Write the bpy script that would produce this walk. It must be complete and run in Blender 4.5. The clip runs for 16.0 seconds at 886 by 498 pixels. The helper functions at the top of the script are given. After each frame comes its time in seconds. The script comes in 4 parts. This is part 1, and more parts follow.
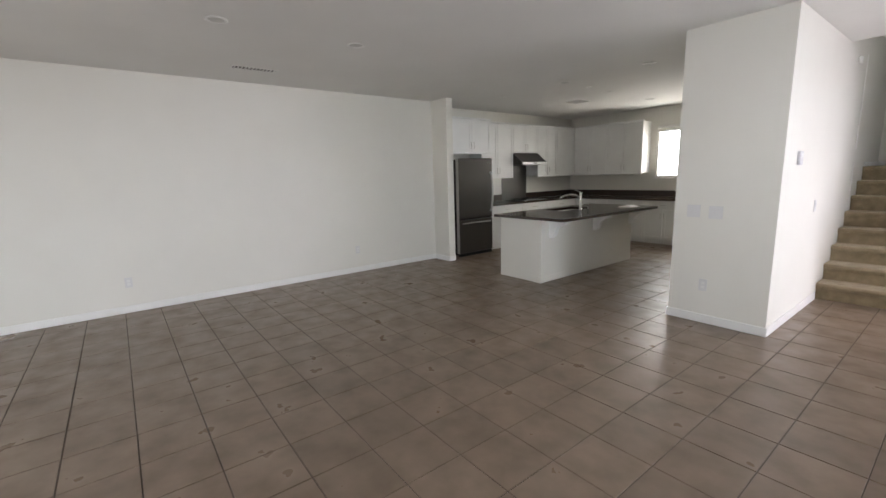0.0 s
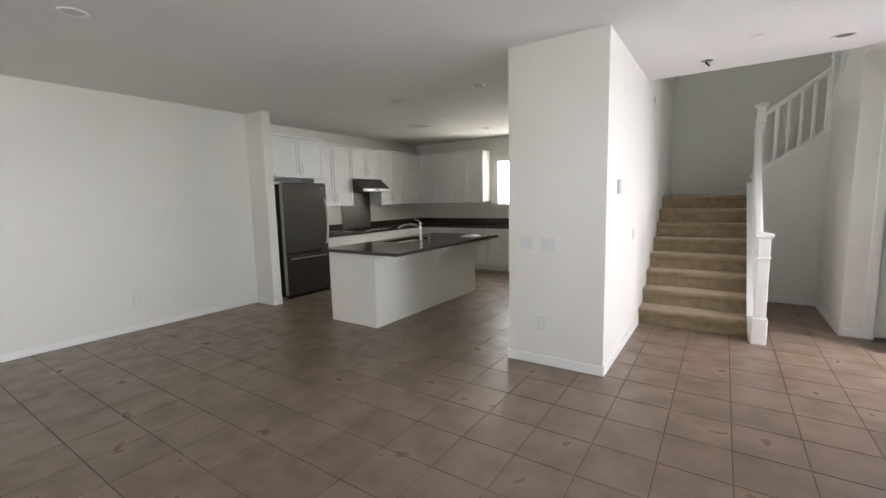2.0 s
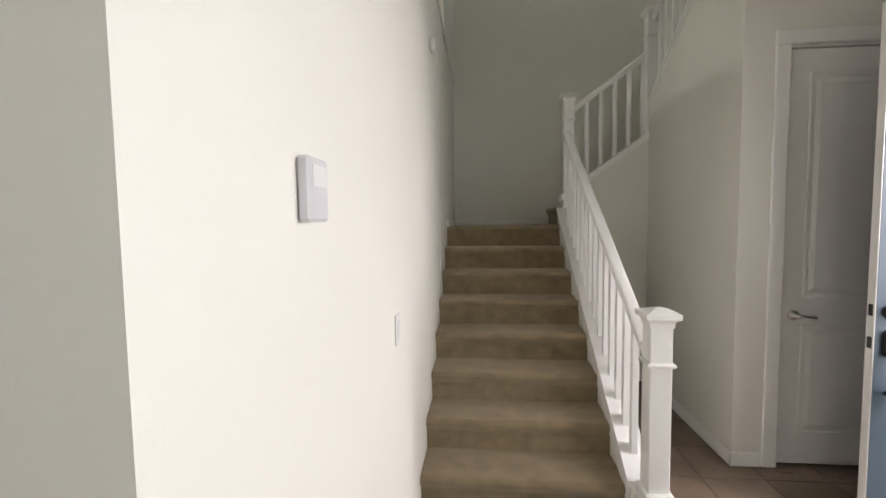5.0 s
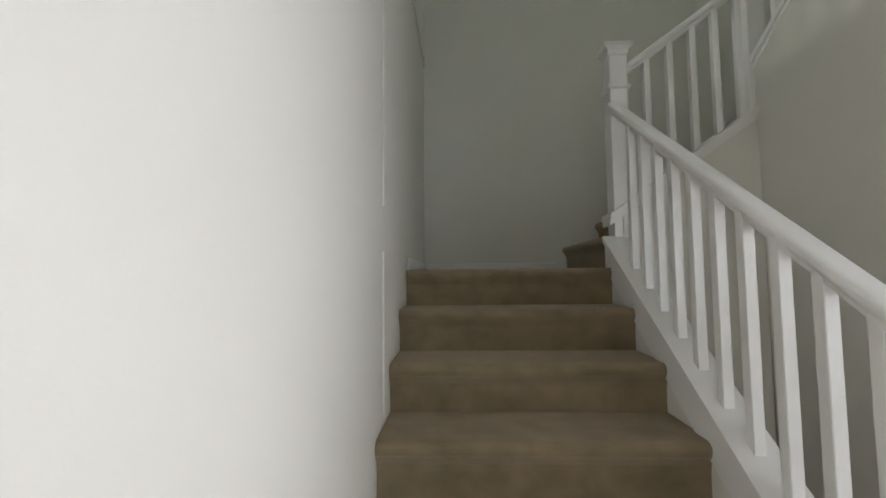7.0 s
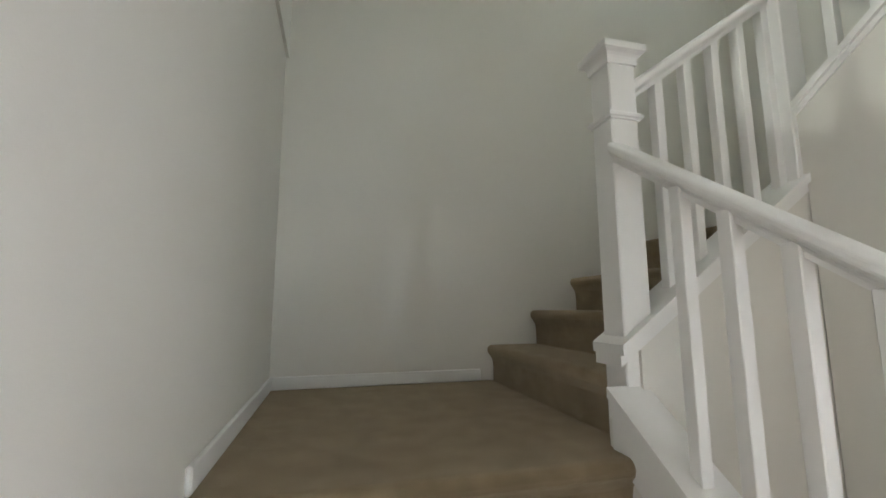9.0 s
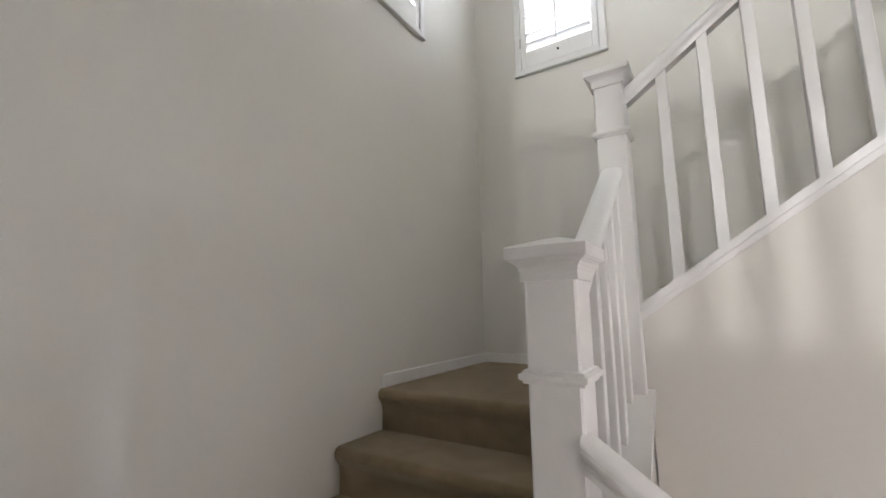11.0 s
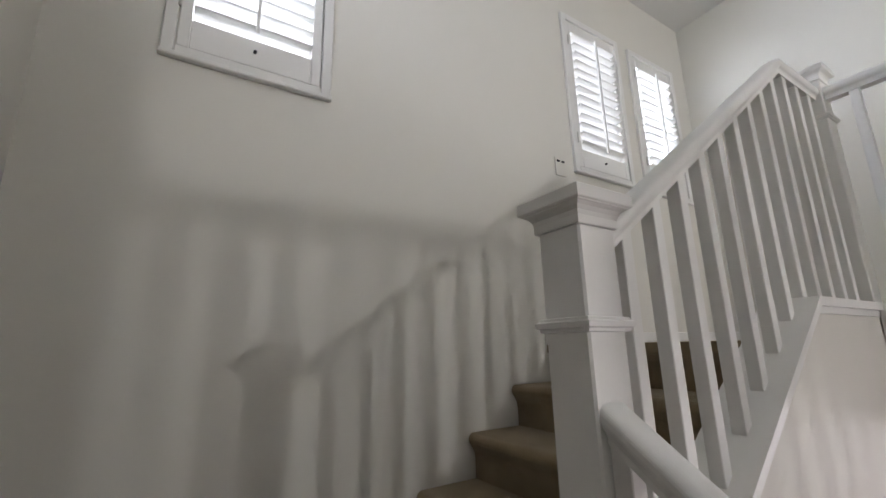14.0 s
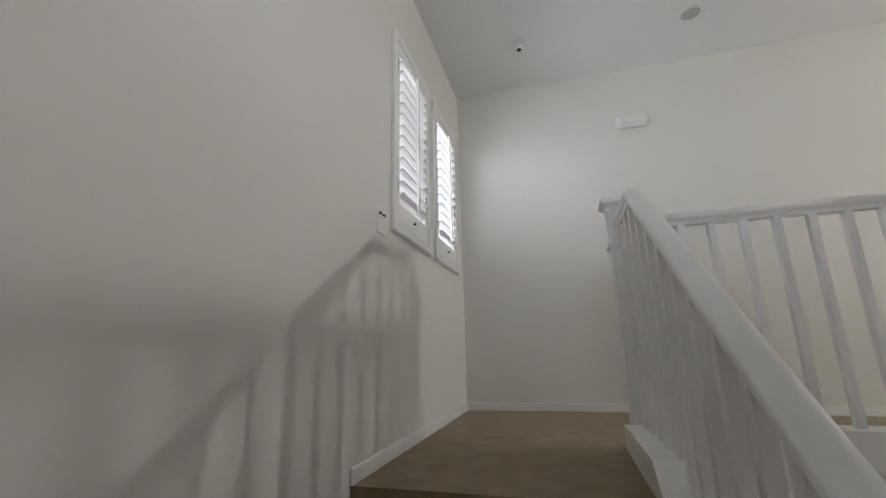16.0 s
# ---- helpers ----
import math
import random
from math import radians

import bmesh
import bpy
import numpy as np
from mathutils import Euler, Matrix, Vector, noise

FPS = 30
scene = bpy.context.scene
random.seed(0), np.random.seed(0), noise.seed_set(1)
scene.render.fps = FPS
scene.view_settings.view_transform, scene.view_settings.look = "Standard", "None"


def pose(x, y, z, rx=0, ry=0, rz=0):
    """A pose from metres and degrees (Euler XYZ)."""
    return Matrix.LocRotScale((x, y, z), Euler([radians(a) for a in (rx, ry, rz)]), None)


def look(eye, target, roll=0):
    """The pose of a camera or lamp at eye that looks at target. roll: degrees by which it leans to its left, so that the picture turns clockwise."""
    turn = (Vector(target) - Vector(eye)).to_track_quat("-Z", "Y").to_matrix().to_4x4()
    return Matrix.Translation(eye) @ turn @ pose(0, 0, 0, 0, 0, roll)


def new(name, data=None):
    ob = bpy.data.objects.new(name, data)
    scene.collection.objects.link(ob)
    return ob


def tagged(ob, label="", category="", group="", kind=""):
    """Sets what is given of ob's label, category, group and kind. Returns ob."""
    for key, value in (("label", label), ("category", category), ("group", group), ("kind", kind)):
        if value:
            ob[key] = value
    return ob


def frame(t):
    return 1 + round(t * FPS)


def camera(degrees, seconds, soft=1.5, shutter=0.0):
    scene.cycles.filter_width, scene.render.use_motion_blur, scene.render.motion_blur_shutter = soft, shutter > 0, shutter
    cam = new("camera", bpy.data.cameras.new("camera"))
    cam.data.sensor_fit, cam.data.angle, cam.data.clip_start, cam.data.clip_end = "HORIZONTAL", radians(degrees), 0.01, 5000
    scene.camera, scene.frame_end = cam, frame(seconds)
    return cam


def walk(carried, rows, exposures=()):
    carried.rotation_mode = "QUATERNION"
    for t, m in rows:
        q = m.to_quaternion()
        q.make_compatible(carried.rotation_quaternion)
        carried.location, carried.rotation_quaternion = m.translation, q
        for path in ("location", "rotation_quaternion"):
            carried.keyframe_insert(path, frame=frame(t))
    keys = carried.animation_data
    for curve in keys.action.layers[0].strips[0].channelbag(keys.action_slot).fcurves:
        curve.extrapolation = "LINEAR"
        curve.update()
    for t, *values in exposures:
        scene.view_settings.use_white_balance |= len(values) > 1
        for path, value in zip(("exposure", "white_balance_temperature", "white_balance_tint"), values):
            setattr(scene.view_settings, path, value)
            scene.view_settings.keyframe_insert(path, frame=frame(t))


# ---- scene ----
cam = camera(93.2, 16.0)
PATH = [
    (0, (1.054, -5.992, 1.498), (-0.506, -4.791, 1.149), -1.7),
    (0.5, (1.061, -5.994, 1.498), (-0.386, -4.652, 1.173), -1.6),
    (1, (1.049, -5.908, 1.504), (-0.296, -4.458, 1.204), -1.5),
    (1.5, (0.906, -5.573, 1.493), (-0.333, -4.026, 1.221), -1.4),
    (2, (0.765, -5.07, 1.481), (-0.341, -3.42, 1.243), -1.3),
    (2.5, (0.576, -4.52, 1.49), (-0.351, -2.76, 1.282), -1.2),
    (3, (0.438, -4.007, 1.503), (-0.302, -2.158, 1.321), -1.2),
    (3.5, (0.354, -3.518, 1.506), (-0.193, -1.601, 1.341), -1.1),
    (4, (0.314, -3.001, 1.488), (-0.044, -1.039, 1.337), -0.7),
    (4.2, (0.332, -2.807, 1.514), (0.024, -0.837, 1.359), -0.8),
    (6.5, (0.301, -0.513, 1.415), (0.192, 1.484, 1.46), -0.4),
    (7, (0.268, -0.198, 1.415), (0.193, 1.796, 1.539), -0.6),
    (7.5, (0.248, 0.081, 1.422), (0.214, 2.072, 1.606), -0.2),
    (8, (0.286, 0.442, 1.579), (0.337, 2.429, 1.802), -0.2),
    (8.2, (0.281, 0.553, 1.627), (0.386, 2.536, 1.866), 0.0),
    (10.3, (0.317, 1.489, 2.294), (1.642, 2.962, 2.57), -1.0),
    (10.6, (0.338, 1.602, 2.42), (1.824, 2.913, 2.692), -0.7),
    (11, (0.341, 1.789, 2.52), (2.017, 2.843, 2.8), -0.9),
    (11.5, (0.425, 1.965, 2.668), (2.26, 2.697, 2.98), -1.0),
    (12, (0.502, 2.153, 2.812), (2.437, 2.506, 3.173), -0.9),
    (12.5, (0.539, 2.37, 2.918), (2.498, 2.292, 3.313), -1.6),
    (13, (0.714, 2.494, 2.914), (2.611, 2.023, 3.339), -1.6),
    (13.5, (0.991, 2.578, 2.943), (2.772, 1.782, 3.382), -1.4),
    (14, (1.332, 2.629, 3.069), (2.981, 1.592, 3.522), -1.3),
    (14.5, (1.65, 2.675, 3.169), (3.125, 1.412, 3.647), -1.2),
    (15, (1.811, 2.671, 3.282), (3.047, 1.179, 3.774), -1.4),
    (15.5, (1.993, 2.627, 3.429), (2.907, 0.914, 3.908), -1.3),
    (16, (2.16, 2.474, 3.515), (2.678, 0.601, 3.985), -1.3),
]
EXPOSURE = [(0, -0.03, 6350, 12), (1.5, 0.03, 6350, 12), (3, 0.14, 6500, 8), (4.2, -0.12, 6950, 9), (6.5, -0.36, 6350, 6), (8.2, 0.15, 6350, 4), (10.5, 0.85, 6350, 19),
            (11.6, 0.58, 6300, 20), (12.2, 0.46, 6350, 21), (13.0, 0.18, 6350, 21), (14.5, 0.18, 6350, 21), (16, -0.12, 6350, 21)]
walk(cam, [(t, look(eye, target, roll)) for t, eye, target, roll in PATH], EXPOSURE)
RISE, RUN = 0.1804, 0.254
CEIL, FLOOR2, CEIL2 = 2.745, 3.066, 5.735
XE, YB = 2.915, 3.09          # outer stair wall, back stair wall
XL, XK, YK = -5.0, -5.4, 3.08  # living wall, kitchen walls
XW = -3.49                    # far wall of the upper loft
XD = 3.05                     # entry wall
YS, YSOUTH = 0.62, -8.6       # closet wall, wall behind the walk


# ---- world and lights ----
world = bpy.data.worlds.new("world")
scene.world = world
world.use_nodes = True
sky = world.node_tree.nodes.new("ShaderNodeTexSky")
sky.sky_type, sky.sun_disc = "NISHITA", False
sky.sun_elevation, sky.sun_rotation = radians(52), radians(200)
world.node_tree.links.new(sky.outputs[0], world.node_tree.nodes["Background"].inputs[0])
world.node_tree.nodes["Background"].inputs[1].default_value = 0.12


def lamp(name, kind, m, energy, color=(1, 1, 1), size=(1, 1), angle=0.5):
    data = bpy.data.lights.new(name, kind)
    data.energy, data.color = energy, color
    if kind == "AREA":
        data.shape, data.size, data.size_y = "RECTANGLE", *size
    if kind == "SUN":
        data.angle = radians(angle)
    ob = new(name, data)
    ob.matrix_world = m
    return ob


lamp("sun", "SUN", look((0.8, -2.2, 3.4), (0, 0, 0)), 3.0, (1, 0.95, 0.88))
# daylight standing in the openings; the south and hall ones are added fill
lamp("door_daylight", "AREA", look((3.3, -0.36, 1.3), (1.7, -0.4, 0.0)), 106, (0.98, 0.915, 1.0), (0.85, 2.3))
lamp("living_daylight", "AREA", look((3.02, -6.0, 1.5), (-3, -3.2, 1.0)), 36, (0.92, 0.95, 1), (2.6, 1.7))
# added fill in an unseen opening, to brighten the island and kitchen
lamp("south_fill", "AREA", look((-1.45, YSOUTH - 0.05, 1.2), (-2.2, 0, 1.0)), 36, (1, 0.975, 0.96), (2.2, 2.1))
lamp("shutter_daylight", "AREA", look((XD + 0.14, -3.1, 1.56), (-3, -2.6, 1.3)), 98, (0.88, 0.94, 1), (1.1, 1.14))
# added spot with no known source: throws light stripes on the stub wall through louvers
stripe_lamp = lamp("stripe_spot", "SPOT", look((-1.0, -22.0, 0.70), (-3.56, YSOUTH, 1.60)), 5200, (1, 0.96, 0.86))
stripe_lamp.data.spot_size, stripe_lamp.data.spot_blend, stripe_lamp.data.shadow_soft_size = radians(3.8), 0.45, 0.012
lamp("loft_daylight", "AREA", look((XW - 0.03, 0.40, 4.655), (2, 1.3, 3.6)), 52, (0.97, 1, 0.94), (0.15, 0.17))
# added soft fill for the stairwell, in an unseen loft opening
lamp("hall_fill", "AREA", look((XW - 0.03, -0.45, 4.42), (2, 0.9, 3.6)), 17, (0.93, 1, 0.96), (0.56, 0.95))
lamp("kitchen_daylight", "AREA", look((-2.75, 3.22, 1.8), (-3.9, 0, 1.3)), 36, (1, 0.95, 0.85), (1.0, 0.9))
for wx, wy, to, power in ((1.91, YB + 0.14, (1.91, 0, 4.3), 15), (XE + 0.14, 2.48, (0, 2.48, 4.3), 13), (XE + 0.14, 0.385, (0, 0.385, 4.3), 6), (XE + 0.14, -0.33, (0, -0.33, 4.3), 13.5)):
    lamp("window_daylight", "AREA", look((wx, wy, 4.655), to), power, (0.80, 0.92, 1), (0.43, 0.98))


# ---- materials ----
def material(name, color, rough=0.6, metal=0.0, other=None, scale=4.0, fine=120.0, bump=0.1, dist=0.002, spec=0.5, mix=0.5, random_tone=0.0, stain=0.0, gloss_wear=0.0):
    m = bpy.data.materials.new(name)
    m.use_nodes = True
    nt = m.node_tree
    bsdf = nt.nodes["Principled BSDF"]
    bsdf.inputs["Roughness"].default_value = rough
    bsdf.inputs["Metallic"].default_value = metal
    bsdf.inputs["Specular IOR Level"].default_value = spec
    where = nt.nodes.new("ShaderNodeNewGeometry").outputs["Position"]
    big, small = nt.nodes.new("ShaderNodeTexNoise"), nt.nodes.new("ShaderNodeTexNoise")
    for n, s, d in ((big, scale, 4), (small, fine, 3)):
        n.inputs["Scale"].default_value, n.inputs["Detail"].default_value = s, d
        nt.links.new(where, n.inputs["Vector"])
    ramp = nt.nodes.new("ShaderNodeMix")
    ramp.data_type = "RGBA"
    other = other or tuple(c * 0.93 for c in color)
    ramp.inputs["A"].default_value, ramp.inputs["B"].default_value = (*color, 1), (*other, 1)
    shape = nt.nodes.new("ShaderNodeMapRange")
    shape.inputs["From Min"].default_value, shape.inputs["From Max"].default_value = 0.28, 0.72
    shape.inputs["To Max"].default_value = mix * 2
    nt.links.new(big.outputs["Fac"], shape.inputs["Value"])
    nt.links.new(shape.outputs["Result"], ramp.inputs["Factor"])
    last = ramp.outputs["Result"]
    if stain:
        spot, cut, dark = nt.nodes.new("ShaderNodeTexNoise"), nt.nodes.new("ShaderNodeMapRange"), nt.nodes.new("ShaderNodeMix")
        spot.inputs["Scale"].default_value, spot.inputs["Detail"].default_value = 2.7, 5
        cut.inputs["From Min"].default_value, cut.inputs["From Max"].default_value, cut.inputs["To Max"].default_value = 0.54, 0.80, stain
        dark.data_type = "RGBA"
        dark.inputs["B"].default_value = (*[c * 0.3 for c in color], 1)
        nt.links.new(where, spot.inputs["Vector"])
        nt.links.new(spot.outputs["Fac"], cut.inputs["Value"])
        nt.links.new(cut.outputs["Result"], dark.inputs["Factor"])
        nt.links.new(last, dark.inputs["A"])
        last = dark.outputs["Result"]
    if random_tone:
        info = nt.nodes.new("ShaderNodeObjectInfo")
        hsv = nt.nodes.new("ShaderNodeHueSaturation")
        tone = nt.nodes.new("ShaderNodeMapRange")
        tone.inputs["To Min"].default_value, tone.inputs["To Max"].default_value = 1 - random_tone, 1 + random_tone
        nt.links.new(info.outputs["Random"], tone.inputs["Value"])
        nt.links.new(tone.outputs["Result"], hsv.inputs["Value"])
        nt.links.new(last, hsv.inputs["Color"])
        last = hsv.outputs["Color"]
    if gloss_wear:
        worn = nt.nodes.new("ShaderNodeMapRange")
        worn.inputs["From Min"].default_value, worn.inputs["From Max"].default_value = 0.2, 0.8
        worn.inputs["To Min"].default_value, worn.inputs["To Max"].default_value = rough - gloss_wear / 3, rough + gloss_wear
        nt.links.new(big.outputs["Fac"], worn.inputs["Value"])
        nt.links.new(worn.outputs["Result"], bsdf.inputs["Roughness"])
    nt.links.new(last, bsdf.inputs["Base Color"])
    b = nt.nodes.new("ShaderNodeBump")
    b.inputs["Strength"].default_value, b.inputs["Distance"].default_value = bump, dist
    nt.links.new(small.outputs["Fac"], b.inputs["Height"])
    nt.links.new(b.outputs["Normal"], bsdf.inputs["Normal"])
    return m


WALL = material("wall_paint", (0.72, 0.70, 0.64), 0.5, other=(0.685, 0.665, 0.605), scale=1.3, fine=170, bump=0.22, dist=0.0015)
CEILING = material("ceiling_paint", (0.74, 0.73, 0.70), 0.8, other=(0.70, 0.69, 0.66), scale=1.1, fine=150, bump=0.25, dist=0.002)
TRIM = material("white_trim_paint", (0.80, 0.79, 0.76), 0.32, scale=3, fine=60, bump=0.05)
CABINET = material("white_cabinet_paint", (0.78, 0.78, 0.76), 0.38, scale=3, fine=60, bump=0.04)
CARPET = material("tan_carpet", (0.302, 0.234, 0.144), 0.97, other=(0.195, 0.150, 0.088), scale=11, fine=420, bump=0.7, dist=0.006, spec=0.1)
CARPET.node_tree.nodes["Principled BSDF"].inputs["Sheen Weight"].default_value = 0.55
CARPET.node_tree.nodes["Principled BSDF"].inputs["Sheen Roughness"].default_value = 0.45
CARPET.node_tree.nodes["Principled BSDF"].inputs["Sheen Tint"].default_value = (0.85, 0.75, 0.6, 1)
TILE = material("brown_ceramic_tile", (0.212, 0.156, 0.113), 0.29, other=(0.138, 0.098, 0.067), scale=4.6, fine=70, bump=0.09, dist=0.002, random_tone=0.09, mix=0.5, gloss_wear=0.20)
GROUT = material("dark_grout", (0.096, 0.074, 0.057), 0.9, scale=7, fine=200, bump=0.3)
STEEL = material("brushed_dark_steel", (0.092, 0.086, 0.078), 0.33, 0.85, scale=2, fine=90, bump=0.03)
CHROME = material("chrome", (0.75, 0.75, 0.75), 0.14, 1.0, scale=2, fine=50, bump=0.0)
NICKEL = material("brushed_nickel", (0.52, 0.51, 0.48), 0.3, 1.0, scale=2, fine=80, bump=0.02)
BLACK = material("black_plastic", (0.006, 0.006, 0.007), 0.6, scale=5, fine=100, bump=0.05, spec=0.25)
GRANITE = material("dark_brown_granite", (0.032, 0.022, 0.017), 0.13, other=(0.085, 0.062, 0.048), scale=95, fine=200, bump=0.02, mix=0.35)
BLUE = material("blue_gray_door_paint", (0.058, 0.088, 0.118), 0.45, other=(0.052, 0.080, 0.108), scale=2, fine=70, bump=0.06)
BRONZE = material("aged_bronze_hardware", (0.022, 0.021, 0.020), 0.5, 0.25, scale=20, fine=100, bump=0.04)
PALE_STEEL = material("pale_steel_edge", (0.55, 0.54, 0.51), 0.4, 0.3, scale=2, fine=60, bump=0.02)
BRASS = material("brass", (0.55, 0.42, 0.2), 0.3, 1.0)
SWITCH = material("gray_white_switch_plastic", (0.66, 0.65, 0.635), 0.4, scale=4, fine=50, bump=0.0)
GRAY = material("gray_plastic", (0.56, 0.545, 0.56), 0.45, scale=4, fine=50, bump=0.0)
PLATE = material("white_plastic_plate", (0.74, 0.73, 0.70), 0.35, scale=4, fine=50, bump=0.0)
# near-black for the hood filter, and for the shade inside vents and slots
DARK = material("gap_shade_and_filter", (0.03, 0.028, 0.025), 0.7, scale=5, fine=60)
STUCCO = material("pale_stucco", (0.55, 0.48, 0.40), 0.9, scale=3, fine=60, bump=0.4, dist=0.004)
CONCRETE = material("pale_concrete", (0.42, 0.40, 0.37), 0.85, other=(0.34, 0.32, 0.30), scale=2, fine=40, bump=0.3)
GLASS = bpy.data.materials.new("window_glass")
GLASS.use_nodes = True
GLASS.node_tree.nodes["Principled BSDF"].inputs["Transmission Weight"].default_value = 1.0
GLASS.node_tree.nodes["Principled BSDF"].inputs["Roughness"].default_value = 0.0
GLASS.node_tree.nodes["Principled BSDF"].inputs["IOR"].default_value = 1.1


# ---- mesh helpers ----
def box(bm, lo, hi, bevel=0.0, segments=1):
    lo, hi = [min(a, b) for a, b in zip(lo, hi)], [max(a, b) for a, b in zip(lo, hi)]
    vs = [bm.verts.new((x, y, z)) for z in (lo[2], hi[2]) for y in (lo[1], hi[1]) for x in (lo[0], hi[0])]
    fs = [bm.faces.new([vs[i] for i in f]) for f in ((0, 2, 3, 1), (4, 5, 7, 6), (0, 1, 5, 4), (2, 6, 7, 3), (0, 4, 6, 2), (1, 3, 7, 5))]
    if bevel:
        bmesh.ops.bevel(bm, geom=list({e for f in fs for e in f.edges}), offset=bevel, segments=segments, affect="EDGES", profile=0.5)
    return bm


def boxes(*pairs, bevel=0.0):
    bm = bmesh.new()
    for lo, hi in pairs:
        box(bm, lo, hi, bevel)
    return bm


def prism(points, vec, close=True):
    """A solid: the flat polygon points, pushed along vec."""
    bm = bmesh.new()
    a = [bm.verts.new(p) for p in points]
    b = [bm.verts.new(Vector(p) + Vector(vec)) for p in points]
    n = len(a)
    bm.faces.new(a)
    bm.faces.new(b[::-1])
    for i in range(n):
        bm.faces.new((a[i], b[i], b[(i + 1) % n], a[(i + 1) % n]))
    bmesh.ops.recalc_face_normals(bm, faces=bm.faces)
    return bm


def lathe(profile, axis_m, steps=24):
    """A turned solid from (radius, height) pairs, about axis_m's z."""
    bm = bmesh.new()
    rings = []
    for r, h in profile:
        rings.append([bm.verts.new(axis_m @ Vector((max(r, 1e-4) * math.cos(2 * math.pi * i / steps), max(r, 1e-4) * math.sin(2 * math.pi * i / steps), h))) for i in range(steps)])
    for p, q in zip(rings, rings[1:]):
        for i in range(steps):
            bm.faces.new((p[i], p[(i + 1) % steps], q[(i + 1) % steps], q[i]))
    bm.faces.new(rings[0][::-1])
    bm.faces.new(rings[-1])
    bmesh.ops.recalc_face_normals(bm, faces=bm.faces)
    return bm


def tube(path, radius, steps=10):
    bm = bmesh.new()
    path = [Vector(p) for p in path]
    rings = []
    for i, p in enumerate(path):
        d = (path[min(i + 1, len(path) - 1)] - path[max(i - 1, 0)]).normalized()
        u = d.orthogonal().normalized() if not rings else (side - d * side.dot(d)).normalized()
        side = u
        v = d.cross(u)
        rings.append([bm.verts.new(p + radius * (math.cos(2 * math.pi * k / steps) * u + math.sin(2 * math.pi * k / steps) * v)) for k in range(steps)])
    for p, q in zip(rings, rings[1:]):
        for i in range(steps):
            bm.faces.new((p[i], p[(i + 1) % steps], q[(i + 1) % steps], q[i]))
    bm.faces.new(rings[0][::-1])
    bm.faces.new(rings[-1])
    bmesh.ops.recalc_face_normals(bm, faces=bm.faces)
    return bm


def part(name, bm, mat, parent=None, label="", smooth=False):
    me = bpy.data.meshes.new(name)
    if smooth:
        for f in bm.faces:
            f.smooth = True
    bm.to_mesh(me)
    bm.free()
    me.materials.append(mat)
    ob = new(name, me)
    if parent:
        ob.parent = parent
        ob.matrix_parent_inverse = parent.matrix_world.inverted()
    if label:
        ob["label"] = label
    return ob


def empty(name, at, label, category, group="", kind=""):
    ob = new(name)
    ob.empty_display_size = 0.1
    ob.matrix_world = Matrix.Translation(at)
    bpy.context.view_layer.update()
    return tagged(ob, label, category, group, kind)


def thing(name, bm, mat, label, category, group="", kind=""):
    return tagged(part(name, bm, mat), label, category, group, kind)


def wall(name, axis, faces, span, zs, holes=(), mat=None, label="smooth off-white painted wall"):
    """A wall: axis is the one across its thickness; holes are (from, to, bottom, top) along span and height."""
    us = sorted({*span, *[v for h in holes for v in h[:2]]})
    vs = sorted({*zs, *[min(max(v, zs[0]), zs[1]) for h in holes for v in h[2:]]})
    full = {(i, j) for i in range(len(us) - 1) for j in range(len(vs) - 1)
            if not any(h[0] < (us[i] + us[i + 1]) / 2 < h[1] and h[2] < (vs[j] + vs[j + 1]) / 2 < h[3] for h in holes)}
    bm, made = bmesh.new(), {}

    def corner(i, j, k):
        if (i, j, k) not in made:
            made[i, j, k] = bm.verts.new((faces[k], us[i], vs[j]) if axis == "x" else (us[i], faces[k], vs[j]))
        return made[i, j, k]

    for i, j in sorted(full):
        loop = ((i, j), (i + 1, j), (i + 1, j + 1), (i, j + 1))
        bm.faces.new([corner(*c, 0) for c in loop])
        bm.faces.new([corner(*c, 1) for c in reversed(loop)])
        for side, a, b in (((i, j - 1), 0, 1), ((i + 1, j), 1, 2), ((i, j + 1), 2, 3), ((i - 1, j), 3, 0)):
            if side not in full:
                bm.faces.new((corner(*loop[a], 0), corner(*loop[a], 1), corner(*loop[b], 1), corner(*loop[b], 0)))
    bmesh.ops.recalc_face_normals(bm, faces=bm.faces)
    return thing(name, bm, mat or WALL, label, "wall", kind="structure")


# ---- large structure ----
WIN_Z = (4.16, 5.15)      # clear openings of the stair windows
W1, W2, W3, W4 = (1.69, 2.135), (2.262, 2.705), (0.165, 0.605), (-0.55, -0.115)
part("grade", boxes(((-60, -60, -0.35), (60, 60, -0.14))), CONCRETE)
tagged(bpy.data.objects["grade"], "pale concrete ground outside the house", "ground", kind="structure").name = "ground"
wall("wall_living", "x", (XL - 0.15, XL), (YSOUTH, -1.37), (-0.1, CEIL))
wall("wall_stub", "y", (-1.50, -1.37), (XL, -4.59), (-0.1, CEIL), label="short off-white wall return beside the refrigerator")
wall("wall_kitchen_side", "x", (XK - 0.15, XK), (-1.5, YK + 0.15), (-0.1, CEIL))
wall("wall_kitchen_back", "y", (YK, YK + 0.15), (XK, -0.12), (-0.1, CEIL), [(-3.30, -2.2, 1.31, 2.28)])
wall("wall_pier_front", "y", (-1.615, -1.5), (-0.832, 0), (-0.1, CEIL), label="off-white painted face of the wall beside the stair hall")
wall("wall_pier_side", "x", (-0.832, -0.712), (-1.5, YK), (-0.1, CEIL))
wall("wall_stair_left", "x", (-0.12, 0), (-1.5, YB), (-0.1, 3.10))
